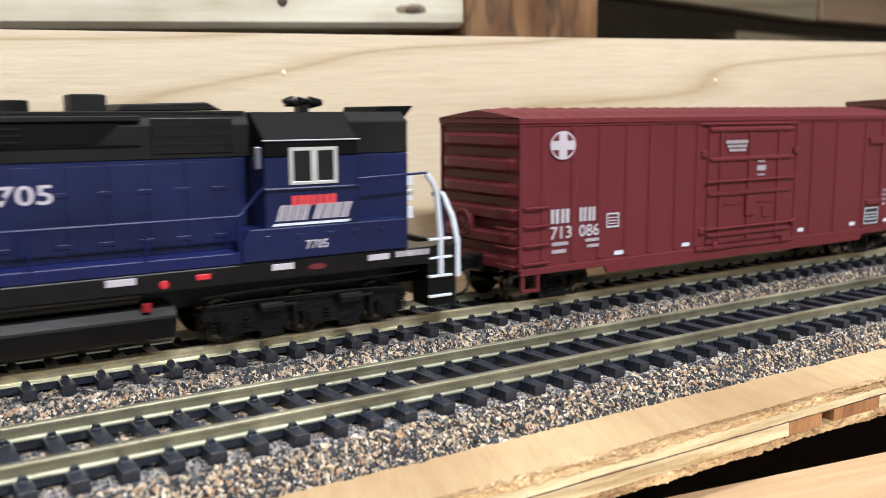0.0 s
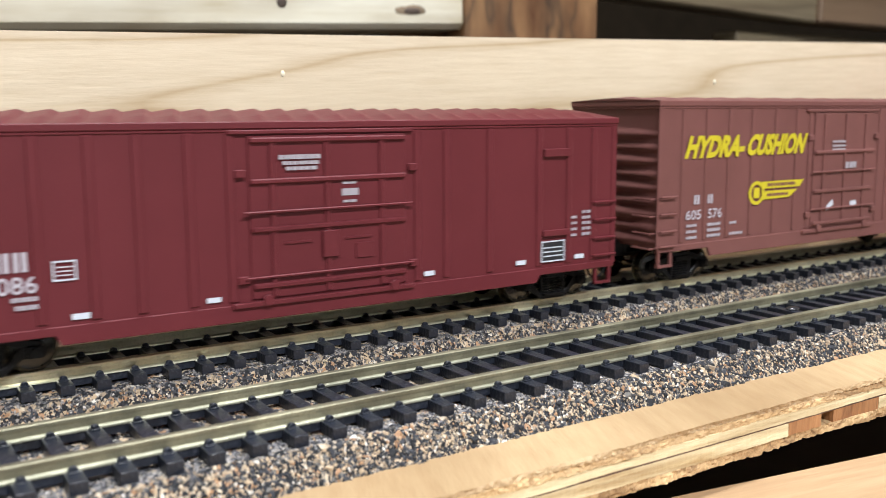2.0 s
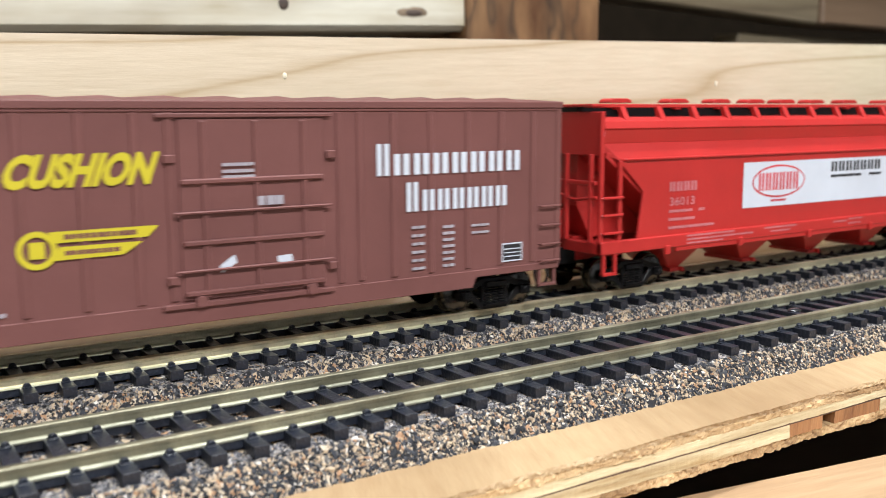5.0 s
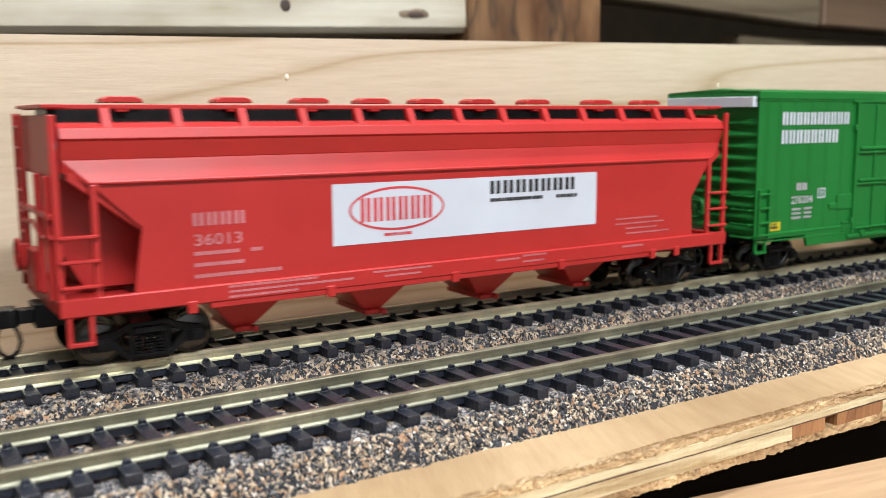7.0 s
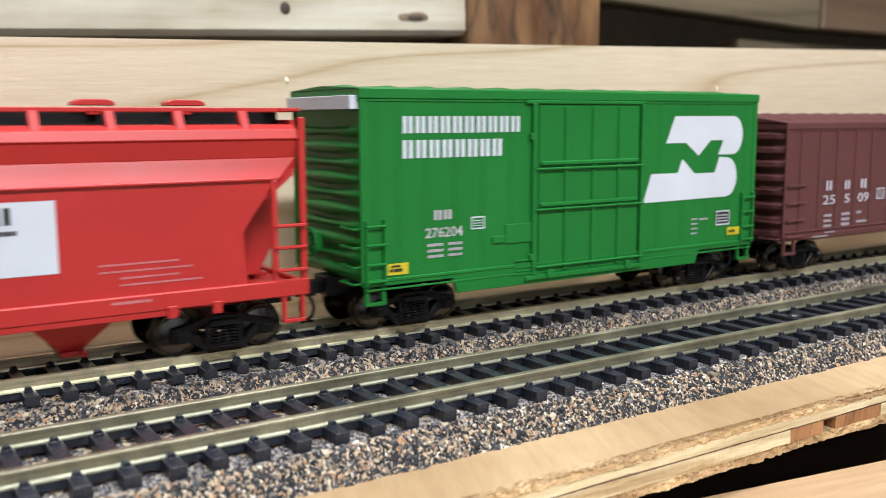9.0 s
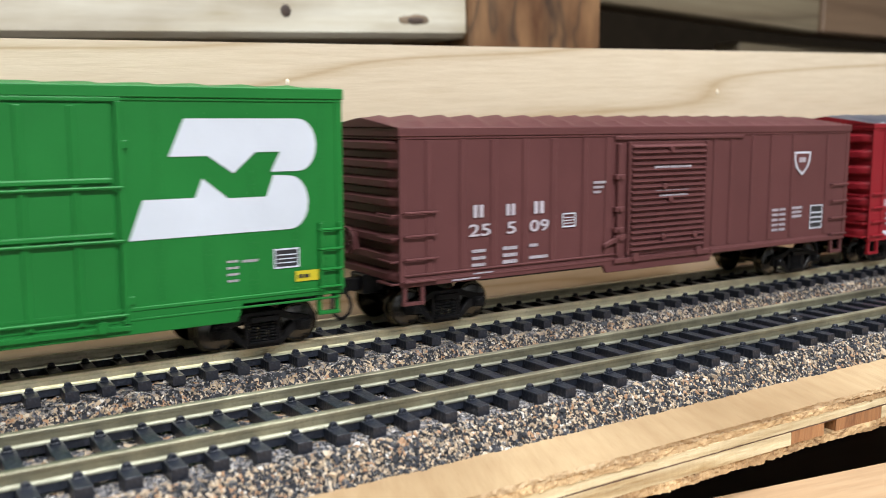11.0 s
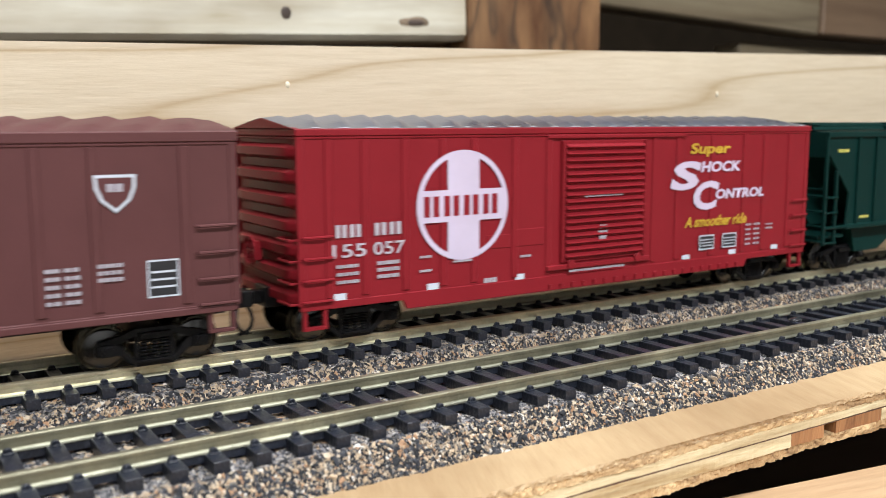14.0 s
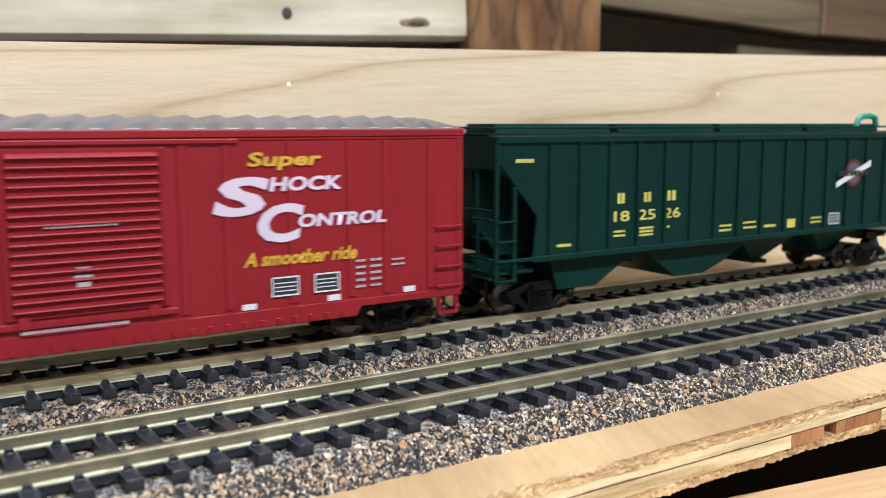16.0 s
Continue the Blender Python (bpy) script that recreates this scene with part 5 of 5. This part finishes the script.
    brake_wheel(car, -0.6, -1, 8.0, 24.0, mat)
    # roof walks and hatches
    each("roof_walk", [(0.6, L - 1.0, -14.2, -10.8, 54.7, 55.7), (0.6, L - 1.0, 10.8, 14.2, 54.7, 55.7), (-0.5, 4.0, -15, 15, 54.9, 55.7), (L - 5, L, -15, 15, 54.9, 55.7)], mat, car, 0.15)
    for u in (11.3, 25.6, 39.8, 53.9, 67.8, 81.8, 95.7, 109.3, 123.1, 136.2, 150.3, 164.1, 178.1):
        part("walk_bracket", Build().prism([(-16.9, 51.0), (-14.6, 55.0), (-13.0, 55.0), (-14.0, 52.4), (-16.2, 50.6)], "x", u - 0.95, u + 0.95), mat, car, bevel=0.12)
    # black filler stands in for the shadowed gap below the roof walks
    part("walk_shadow_fill", Build().prism([(-6.5, 52.0), (-6.2, 55.0), (6.2, 55.0), (6.5, 52.0)], "x", 2.0, L - 2.0), M_BLACK, car, bevel=0.1)
    for u in (16.5, 40.5, 59.5, 76.0, 91.5, 107.5, 126.0, 149.0, 168.0):
        h = part("roof_hatch", Build().prism([(u - 4.3, 56.1), (u - 4.0, 56.9), (u - 2.6, 57.4), (u + 2.6, 57.4), (u + 4.0, 56.9), (u + 4.3, 56.1)], "y", -8.5, -3.5), mat, car, bevel=0.15)
        part("hatch_foot", Build().box(u - 1.2, u + 1.2, -8, -4, 54.2, 55.8), mat, h, bevel=0.1)
    for u in (41.4, 75.1, 109.7, 142.1):
        hopper_bottom(car, u, 27, 17.0, 4.4, mat)
    stirrup(car, 1.2, 6.4, 8.2, 14.4, mat, -18.2)
    stirrup(car, L - 7.0, L - 1.6, 8.2, 14.4, mat, -18.2)
    truck(car, 18.5)
    truck(car, L - 18.5)
    coupler(car, 0.3, -1)
    coupler(car, L - 0.9, 1)
    y = -18.25
    plate([(59.1, 23.8), (138.6, 23.7), (138.6, 37.9), (59.1, 37.9)], M_INK, car, y, "name_panel", "white name panel")
    plate(oval(76.2, 31.6, 13.0, 5.2), M_INKRED, car, y - 0.05, "emblem")
    plate(oval(76.2, 31.6, 12.4, 4.6), M_INK, car, y - 0.1, "emblem_ground")
    stems([(66.2, 86.4, 28.8, 34.4, 6)], M_INKRED, car, y - 0.15)
    bars([(72.4, 80.0, 25.2, 25.9, 7)], M_INKRED, car, y - 0.1)
    stems([(103.0, 131.6, 33.6, 36.9, 7)], M_INKBLACK, car, y - 0.1)
    bars([(103.0, 120.0, 31.6, 32.5, 14), (124.4, 131.8, 31.6, 32.5, 6)], M_INKBLACK, car, y - 0.1)
    stems([(27.0, 39.0, 30.6, 33.4, 4)], M_PINKINK, car, y)
    words("36013", 27.2, 37.6, 26.4, 28.9, M_PINKINK, car, y)
    bars([(27.0, 37.0, 24.4, 25.2, 9), (39.5, 42, 24.4, 25.2, 3), (27.0, 38.0, 22.0, 22.8, 10), (27.0, 46.5, 19.6, 20.4, 16)], M_PINKINK, car, y)
    bars([(146.0, 162.0, 24.2, 24.6, 15), (146.0, 165.0, 22.8, 23.2, 17), (150.0, 162.0, 21.4, 21.8, 11), (150, 167, 20.0, 20.4, 15)], M_PINKINK, car, y)
    bars([(34.0, 55.0, 17.0, 17.5, 14), (34.0, 64.0, 15.9, 16.4, 22), (34.0, 50.0, 14.8, 15.3, 12), (69.0, 85.0, 16.8, 17.3, 13), (72, 82, 15.6, 16.1, 9), (104.6, 112, 16.4, 16.9, 6), (113, 121, 16.9, 17.4, 7), (113, 120, 15.4, 15.9, 6), (148, 156, 16.4, 17.0, 7)], M_PINKINK, car, -19.08)
    bars([(0.9, 1.1, 47, 48.4, 1)], M_PINKINK, car, -18.55)
    return car


def green_hopper():
    L, mat = 188.0, M_FOREST
    car = place_car("covered_hopper", "dark green ribbed covered hopper with yellow lettering", "model hopper car", 1200.1)
    for ya, yb in ((-18.0, -17.1), (17.1, 18.0)):
        part("side_sheet", Build().prism([(0.6, 49.6), (0.6, 44.0), (13.8, 29.0), (12.6, 18.0), (L - 12.6, 18.0), (L - 13.8, 29.0), (L - 0.6, 44.0), (L - 0.6, 49.6)], "y", ya, yb), mat, car, bevel=0.2)
    part("slope_sheet", Build().prism([(1.0, 49.0), (1.0, 42.0), (32.0, 17.6), (L - 32.0, 17.6), (L - 1.0, 42.0), (L - 1.0, 49.0)], "y", -17.1, 17.1), mat, car, bevel=0.1)
    part("end_bulkhead", Build().prism([(1.6, 44.0), (1.6, 27.0), (10.0, 17.6), (31.0, 17.6)], "y", -6.0, 17.0), mat, car, bevel=0.1)
    each("top_rail", [(0, L, -18.9, -17.4, 48.2, 50.0), (0, L, 17.4, 18.9, 48.2, 50.0), (0, 1.2, -18.6, 18.6, 41.5, 50.0), (L - 1.2, L, -18.6, 18.6, 41.5, 50.0)], mat, car, 0.2)
    part("roof", Build().prism([(-17.6, 49.6), (-12.0, 50.6), (12.0, 50.6), (17.6, 49.6)], "x", 0.6, L - 0.6), mat, car, bevel=0.1)
    each("roof_walk", [(-0.6, L + 0.6, -15.6, -12.6, 51.8, 52.4), (-0.6, L + 0.6, 12.6, 15.6, 51.8, 52.4), (-0.6, 4, -15, 15, 51.8, 52.4)], mat, car, 0.12)
    for k in range(4):
        u = 8 + k * 44
        part("trough_hatch", Build().prism([(-7.5, 50.5), (-6.5, 53.2), (6.5, 53.2), (7.5, 50.5)], "x", u, u + 41), mat, car, bevel=0.2)
    rib = Build().box(-0.65, 0.65, -0.8, 0.1, 18.6, 48.2).mesh("rib", mat, 0.2)
    for u in (17.9, 28.3, 39.0, 49.8, 60.6, 71.4, 81.9, 92.4, 103.4, 114.8, 124.9, 136.0, 147.3, 157.7, 168.5):
        again("rib", rib, car, pose(u * MM, -18.0 * MM, 0))
    each("side_sill", [(12.0, L - 12.0, -18.9, -17.4, 17.0, 18.6), (12.0, L - 12.0, 17.4, 18.9, 17.0, 18.6), (0, 12.4, -18.7, -17.6, 17.4, 18.4)], mat, car, 0.2)
    each("end_platform", [(-0.2, 14, -16.5, 16.5, 14.0, 15.2), (L - 14, L, -16.5, 16.5, 14.0, 15.2), (4, L - 4, -2.6, 2.6, 11.4, 17.6)], mat, car, 0.2)
    for u in (0.5, 6.2, L - 0.7, L - 6.2):
        for y in (-18.0, 18.0):
            part("end_post", Build().box(u - 0.6, u + 0.6, y - 0.5, y + 0.5, 12.0 if u in (0.5, 6.2) else 16.0, 48.4 if u in (0.5, L - 0.7) else 37.0), mat, car, bevel=0.12)
    for lv in (28.2, 23.1, 18.0, 12.9):
        part("grab_rung", Build().tube([(0.5, -18.4, lv), (0.5, -19.0, lv), (6.2, -19.0, lv), (6.2, -18.4, lv)], 0.35, 6), mat, car, bevel=0)
        part("end_rung", Build().tube([(-0.4, -17.6, lv + 0.6), (-1.0, -17.6, lv + 0.6), (-1.0, -9.5, lv + 0.6), (-0.4, -9.5, lv + 0.6)], 0.35, 6), mat, car, bevel=0)
    part("end_brace", Build().box(0.0, 0.9, -10.0, -9.0, 15, 44).box(0.0, 0.9, 9.0, 10.0, 15, 44).tube([(0.2, -17, 31), (0.2, 17, 31)], 0.4, 6), mat, car, bevel=0.1)
    for u, w in ((35.6, 30), (75.3, 32), (116.0, 32), (152.0, 30)):
        hopper_bottom(car, u, w, 17.8, 7.2, mat)
    part("outlet_skirt", Build().prism([(21, 17.4), (24, 8.0), (38, 8.0), (48.5, 14.0), (58, 17.4)], "y", -14.5, 14.5).prism([(56, 17.4), (60, 14.0), (70, 7.6), (82, 7.6), (92, 11.0), (104, 17.4)], "y", -14.5, 14.5), mat, car, bevel=0.15)
    truck(car, 19.5)
    truck(car, L - 19.5)
    coupler(car, 0.4, -1)
    coupler(car, L - 0.4, 1)
    y = -18.12
    stems([(42.2, 45.5, 31.1, 34.0, 1), (52.4, 55.8, 31.1, 33.9, 1), (61.4, 66.2, 31.1, 34.0, 1)], M_PALEYEL, car, y)
    words("18", 41.0, 46.8, 26.0, 29.0, M_PALEYEL, car, y)
    words("25", 50.4, 57.0, 26.0, 29.0, M_PALEYEL, car, y)
    words("26", 60.6, 67.2, 26.0, 29.0, M_PALEYEL, car, y)
    bars([(41.0, 45.4, z, z + 0.6, 4) for z in (21.8, 23.0)] + [(50.6, 56.4, z, z + 0.6, 5) for z in (21.4, 22.4, 23.4)] + [(61, 63, 23.2, 23.8, 2), (6.5, 12.5, 43.2, 44.2, 6), (20.5, 25.5, 20.4, 21.2, 4)], M_PALEYEL, car, y)
    bars([(84.5, 90, 22, 22.6, 5), (84.5, 90, 20.6, 21.2, 5), (95.5, 101.5, 22.4, 23, 5), (95.5, 101.5, 20.8, 21.4, 5), (105.5, 111, 20.6, 21.4, 5), (116.8, 120.8, 19.8, 22.6, 1), (129, 134.5, 20.6, 21.2, 4), (129, 134.5, 22, 22.6, 4)], M_PALEYEL, car, y)
    frame_box(138.5, 144.4, 19.6, 23.4, M_INK, car, y, M_INKBLACK)
    ring(150.0, 36.6, 4.6, 4.6, 0.9, M_OXIDE, car, -18.9, n=32)
    plate(oval(150.0, 36.6, 3.6, 3.6), M_ROOFGREY, car, -18.92, "emblem")
    part("emblem_bar", Build().faces([(140.5, -18.96, 31.9), (159.5, -18.96, 38.7), (159.5, -18.96, 40.9), (140.5, -18.96, 33.8)], [(0, 1, 2, 3)]), M_INK, car, "slanted white emblem bar", 0)
    bars([(141.5, 158.5, 35.6, 37.4, 8)], M_INKBLACK, car, -19.0, lean=0.0)
    part("roof_vent", Build().tube([(157.5, -14, 52), (158.2, -14, 54.4), (160, -14, 55.6), (165, -14, 55.8), (168, -14, 55.2), (169, -14, 52)], 1.0, 8), M_TEAL, car, "teal arched roof fitting", 0, True)
    return car


# ---- locomotive ----
def locomotive():
    car = place_car("diesel_locomotive", "blue and black diesel locomotive with white handrails", "model locomotive", 67.0)
    hb = M_HOODBLACK
    hy = 10.5
    part("frame", Build().box(-228, -8.0, -17.6, 17.6, 16.4, 20.6).box(-228, -4, -6, 6, 10, 17), M_BLACK, car, "black frame", 0.3)
    part("walkway", Build().box(-226, -58, -17.4, 17.4, 20.6, 23.2), M_BLUEB, car, "blue walkway skirt", 0.2)
    part("hood_lower", Build().box(-222, -53.5, -hy, hy, 23.0, 43.4), M_BLUE, car, "blue lower hood", 0.3)
    part("hood_upper", Build().prism([(-hy, 43.4), (-hy, 50.6), (-8.4, 53.4), (8.4, 53.4), (hy, 50.6), (hy, 43.4)], "x", -222, -52.3), M_HOODGREY, car, "black upper hood", 0.2)
    # flat black wedge paints the shadow below the radiator eave
    part("radiator_shadow", Build().prism([(-150, 46.8), (-85.0, 46.8), (-80.0, 51.2), (-150, 51.2)], "y", -hy - 0.25, -hy + 0.3), M_HOODBLACK, car, "black plate painting the shadow under the radiator eave", 0.05)
    part("radiator_eave", Build().box(-150, -76, -hy - 0.9, hy + 0.9, 51.4, 52.6), M_HOODGREY, car, "", 0.2)
    part("hood_seam", Build().box(-150, -76, -hy - 0.45, -hy + 0.1, 46.3, 46.7), M_HOODBLACK, car, "", 0.05)
    g = part("radiator_grille", Build().box(-74.0, -56.3, -hy - 0.3, -hy + 0.4, 44.5, 52.0), M_BLACK, car, "black louvred grille", 0.1)
    for k in range(3):
        part("grille_slat", Build().box(-73.6, -56.7, -hy - 0.5, -hy - 0.1, 46.4 + k * 1.9, 46.65 + k * 1.9), M_HOODGREY, g, bevel=0)
    for k in range(3):
        part("intake_slat", Build().box(-125, -99, -hy - 0.5, -hy - 0.1, 47.4 + k * 1.3, 47.7 + k * 1.3), M_HOODGREY, car, "", 0)
    each("roof_seam", [(-150, -53, -9.4, -8.9, 52.9, 53.5), (-150, -53, 8.9, 9.4, 52.9, 53.5)], M_HOODGREY, car, 0.1)
    part("roof_fan", Build().prism([(-80, 53.4), (-78.5, 55.0), (-60.5, 55.4), (-57, 53.6)], "y", -7, 7), M_HOODGREY, car, "", 0.3)
    part("exhaust_pipe", Build().box(-88.0, -81.0, -4, 4, 53.3, 56.9).box(-87.4, -81.6, -3.4, 3.4, 56.9, 57.1), M_HOODGREY, car, "", 0.3)
    part("roof_fan", Build().cyl("z", -102, 0, 6.5, 53.4, 55.8, 24), M_HOODGREY, car, "", 0.2)
    for u in (-118, -104, -92.5, -84, -76, -68, -60):
        for z in (26.0, 36.4):
            part("door_latch", Build().box(u - 1.4, u + 1.4, -hy - 0.35, -hy, z, z + 0.9), M_BLUE, car, bevel=0.08)
    for u in (-110, -98, -88, -79.5, -71.5, -63.5):
        part("hood_door", Build().box(u - 3.6, u + 3.6, -hy - 0.22, -hy + 0.1, 24.5, 42.6), M_BLUE, car, bevel=0.1)
    # cab
    part("cab_lower", Build().box(-52.0, -29.0, -17.4, 17.4, 20.6, 43.4), M_BLUE, car, "blue cab side", 0.3)
    part("cab_upper", Build().prism([(-17.4, 43.4), (-17.4, 47.2), (-9.5, 53.2), (9.5, 53.2), (17.4, 47.2), (17.4, 43.4)], "x", -52.0, -29.0), hb, car, "black cab roof", 0.25)
    part("gutter", Build().box(-52.3, -28.7, -17.9, -17.2, 46.9, 47.2), M_FAINT, car, "pale cab gutter", 0.1)
    w = part("cab_window", Build().box(-46.2, -34.4, -17.75, -17.1, 37.2, 38.0).box(-46.2, -34.4, -17.75, -17.1, 44.7, 45.5).box(-46.2, -45.2, -17.75, -17.1, 37.2, 45.5).box(-35.4, -34.4, -17.75, -17.1, 37.2, 45.5).box(-41.0, -39.4, -17.75, -17.1, 37.2, 45.5), M_FRAME, car, "aluminium window frame", 0.1)
    part("pane", Build().box(-45.3, -40.9, -17.62, -17.42, 37.9, 44.8), M_GLASS, w, "dark pane", 0)
    part("pane", Build().box(-39.5, -35.3, -17.62, -17.42, 37.9, 44.8), M_GLASS, w, "dark pane", 0)
    part("sunshade", Build().box(-54.0, -52.7, -17.8, -16.4, 41.0, 45.8), M_ROOFGREY, car, "grey mirror box", 0.15)
    part("belt_rail", Build().tube([(-52, -17.7, 36.4), (-29, -17.7, 36.4)], 0.35, 6), M_BLUE, car, bevel=0)
    part("battery_box", Build().prism([(-57.6, 20.8), (-57.6, 25.2), (-55.5, 28.0), (-16.2, 28.0), (-16.2, 20.8)], "y", -17.8, -9), M_BLUE, car, "blue equipment box", 0.25)
    for u in (-52, -44.5, -36.5, -30, -23):
        part("box_latch", Build().box(u - 0.8, u + 0.8, -18.05, -17.7, 25.4, 26.4), M_BLUE, car, bevel=0.08)
    # short hood
    part("nose_lower", Build().box(-29.0, -12.8, -12.5, 12.5, 20.6, 43.4), M_BLUE, car, "blue short hood", 0.3)
    part("nose_upper", Build().prism([(-12.5, 43.4), (-12.5, 51.0), (-9.5, 53.2), (9.5, 53.2), (12.5, 51.0), (12.5, 43.4)], "x", -29.0, -12.8), M_HOODGREY, car, "black short hood top", 0.25)
    part("number_board", Build().prism([(-19.5, 53.0), (-19.0, 54.4), (-9.0, 54.6), (-11.5, 51.8), (-13, 51.6)], "y", -9, 9), hb, car, "", 0.2)
    for z in (50.0, 47.6, 44.8, 39.0):
        part("nose_rung", Build().tube([(-12.8, -8, z), (-11.4, -8, z), (-11.4, -3.5, z), (-12.8, -3.5, z)], 0.35, 6), M_BLACK, car, bevel=0)
    part("nose_lamp", Build().cyl("x", -6, 50.6, 1.1, -12.9, -11.8, 12).cyl("x", -3, 50.6, 1.1, -12.9, -11.8, 12), M_GOLD, car, "brass headlights", 0.1, True)
    for z in (36.6, 33.0, 28.6):
        part("nose_plate", Build().box(-13.0, -11.4, -12.4, -9.8, z - 1.4, z + 1.4), M_INK, car, "white marker plate", 0.1)
    horn = part("air_horn", Build().cyl("x", -3, 55.4, 1.5, -34.2, -31.0, 12, 0.7).cyl("x", -3, 55.0, 0.6, -40.5, -33, 8).cyl("x", -3, 55.7, 0.5, -41.0, -38.4, 10, 1.4).cyl("x", -6, 55.6, 1.2, -38.6, -35.6, 12, 0.5).box(-38, -36, -6.5, -2.5, 53, 55), M_BLACK, car, "black air horn", 0.05, True)
    # handrails and steps
    rail_z = 31.0
    part("handrail", Build().tube([(-222, -17.2, rail_z), (-58.0, -17.2, rail_z), (-54.0, -17.4, 35.4), (-52.2, -17.6, 37.2)], 0.32, 6), M_BLUEB, car, "blue handrail", 0, True)
    for u in (-124, -100, -78, -58):
        part("stanchion", Build().tube([(u, -17.2, 20.6), (u, -17.2, rail_z)], 0.36, 6), M_BLUEB, car, bevel=0)
    part("handrail", Build().tube([(-29.5, -18.0, 38.0), (-10.6, -17.6, 38.6), (-8.6, -17.4, 36.0)], 0.32, 6), M_BLUEB, car, "blue handrail", 0, True)
    for y in (-17.2,):
        part("grab_iron", Build().tube([(-10.6, y, 38.4), (-8.8, y, 36.2), (-7.6, y, 33.8), (-6.6, y, 24.0), (-6.4, y, 13.0)], 0.75, 8), M_INK, car, "white end handrail", 0, True)
        part("grab_iron", Build().tube([(-4.2, y + 6, 33.2), (-2.6, y + 5, 32.6), (-1.0, y + 3, 27.0), (-0.2, y + 2, 21.0), (-0.4, y + 1.5, 12.0)], 0.75, 8), M_INK, car, "white end handrail", 0, True)
    part("grab_iron", Build().tube([(-6.4, -14, 33.0), (-4.4, -13, 33.4), (-3.0, -12.5, 31.0), (-2.6, -12.5, 22)], 0.6, 8), M_BLUEB, car, "blue end rail", 0, True)
    part("step_well", Build().box(-9.8, -2.0, -16.8, -9.0, 5.4, 20.6), M_BLACK, car, "black step well", 0.2)
    for z in (22.2, 17.6, 13.0, 8.0):
        part("step_edge", Build().box(-10.0, -3.4, -17.8, -16.6, z - 0.3, z + 0.3), M_INK, car, "white step edge", 0.1)
    part("pilot", Build().box(-2.4, -0.6, -15.5, 15.5, 4.5, 20.6), M_BLACK, car, "black pilot plate", 0.3)
    # tank, trucks, details
    part("fuel_tank", Build().prism([(-15.5, 13.2), (-17.0, 11.0), (-16.0, 6.5), (-12.0, 4.6), (12.0, 4.6), (16.0, 6.5), (17.0, 11.0), (15.5, 13.2)], "x", -140, -72.0), M_GLOSSBLACK, car, "black fuel tank", 0.3)
    part("air_tank", Build().cyl("x", -14.2, 15.6, 1.8, -140, -79, 14), M_GLOSSBLACK, car, "black air reservoir", 0.2, True)
    part("tank_cap", Build().box(-79.2, -77.4, -17.2, -16.4, 12.4, 14.4), M_CRIMSON, car, "red fuel cap", 0.2)
    part("tank_cap", Build().cyl("y", -74.8, 18.0, 0.9, -18.0, -17.4, 12), M_REDLAMP, car, "red fuel cap", 0.1)
    part("tank_cap", Build().box(-68.0, -65.0, -18.0, -17.4, 18.2, 19.4), M_REDLAMP, car, "red label", 0.1)
    for u in (-40.0, -190.0):
        truck(car, u, (-19.6, 0.0, 19.6), "black three-axle truck")
    for u, w2 in ((-86.5, 6), (-51.0, 5.2), (-27.0, 5.6)):
        part("sill_plate", Build().box(u, u + w2, -17.9, -17.5, 18.6, 20.0), M_SOFT, car, "white sill plate", 0.05)
    bars([(-19.5, -10.0, 18.8, 20.2, 7)], M_INK, car, -17.8)
    plate(oval(-40.0, 18.6, 2.2, 0.7), M_OXIDE, car, -17.72, "emblem")
    part("brake_line", Build().tube([(-66, -15.2, 13.6), (-52, -15.4, 14.2), (-30, -15.4, 14.0), (-12, -15, 14.6)], 0.4, 6), M_BLACK, car, "", 0, True)
    y = -17.55
    bars([(-45.8, -34.8, 32.6, 34.9, 7)], M_INKRED, car, y - 0.1, "name_block")
    stems([(-49.0, -41.4, 29.4, 32.9, 4), (-40.2, -31.0, 29.4, 32.9, 4)], M_INK, car, y - 0.1, lean=0.35)
    plate([(-50.6, 28.3), (-31.8, 28.3), (-31.4, 28.9), (-50.2, 28.9)], M_INK, car, y - 0.1, "name_line")
    words("7705", -42.8, -37.4, 22.8, 24.8, M_INK, car, -17.95)
    words("7705", -108.2, -93.9, 35.2, 39.2, M_INK, car, -hy - 0.3)
    coupler(car, -1.2, 1)
    coupler(car, -226, -1)
    return car


locomotive()
scarlet_hopper()
green_hopper()


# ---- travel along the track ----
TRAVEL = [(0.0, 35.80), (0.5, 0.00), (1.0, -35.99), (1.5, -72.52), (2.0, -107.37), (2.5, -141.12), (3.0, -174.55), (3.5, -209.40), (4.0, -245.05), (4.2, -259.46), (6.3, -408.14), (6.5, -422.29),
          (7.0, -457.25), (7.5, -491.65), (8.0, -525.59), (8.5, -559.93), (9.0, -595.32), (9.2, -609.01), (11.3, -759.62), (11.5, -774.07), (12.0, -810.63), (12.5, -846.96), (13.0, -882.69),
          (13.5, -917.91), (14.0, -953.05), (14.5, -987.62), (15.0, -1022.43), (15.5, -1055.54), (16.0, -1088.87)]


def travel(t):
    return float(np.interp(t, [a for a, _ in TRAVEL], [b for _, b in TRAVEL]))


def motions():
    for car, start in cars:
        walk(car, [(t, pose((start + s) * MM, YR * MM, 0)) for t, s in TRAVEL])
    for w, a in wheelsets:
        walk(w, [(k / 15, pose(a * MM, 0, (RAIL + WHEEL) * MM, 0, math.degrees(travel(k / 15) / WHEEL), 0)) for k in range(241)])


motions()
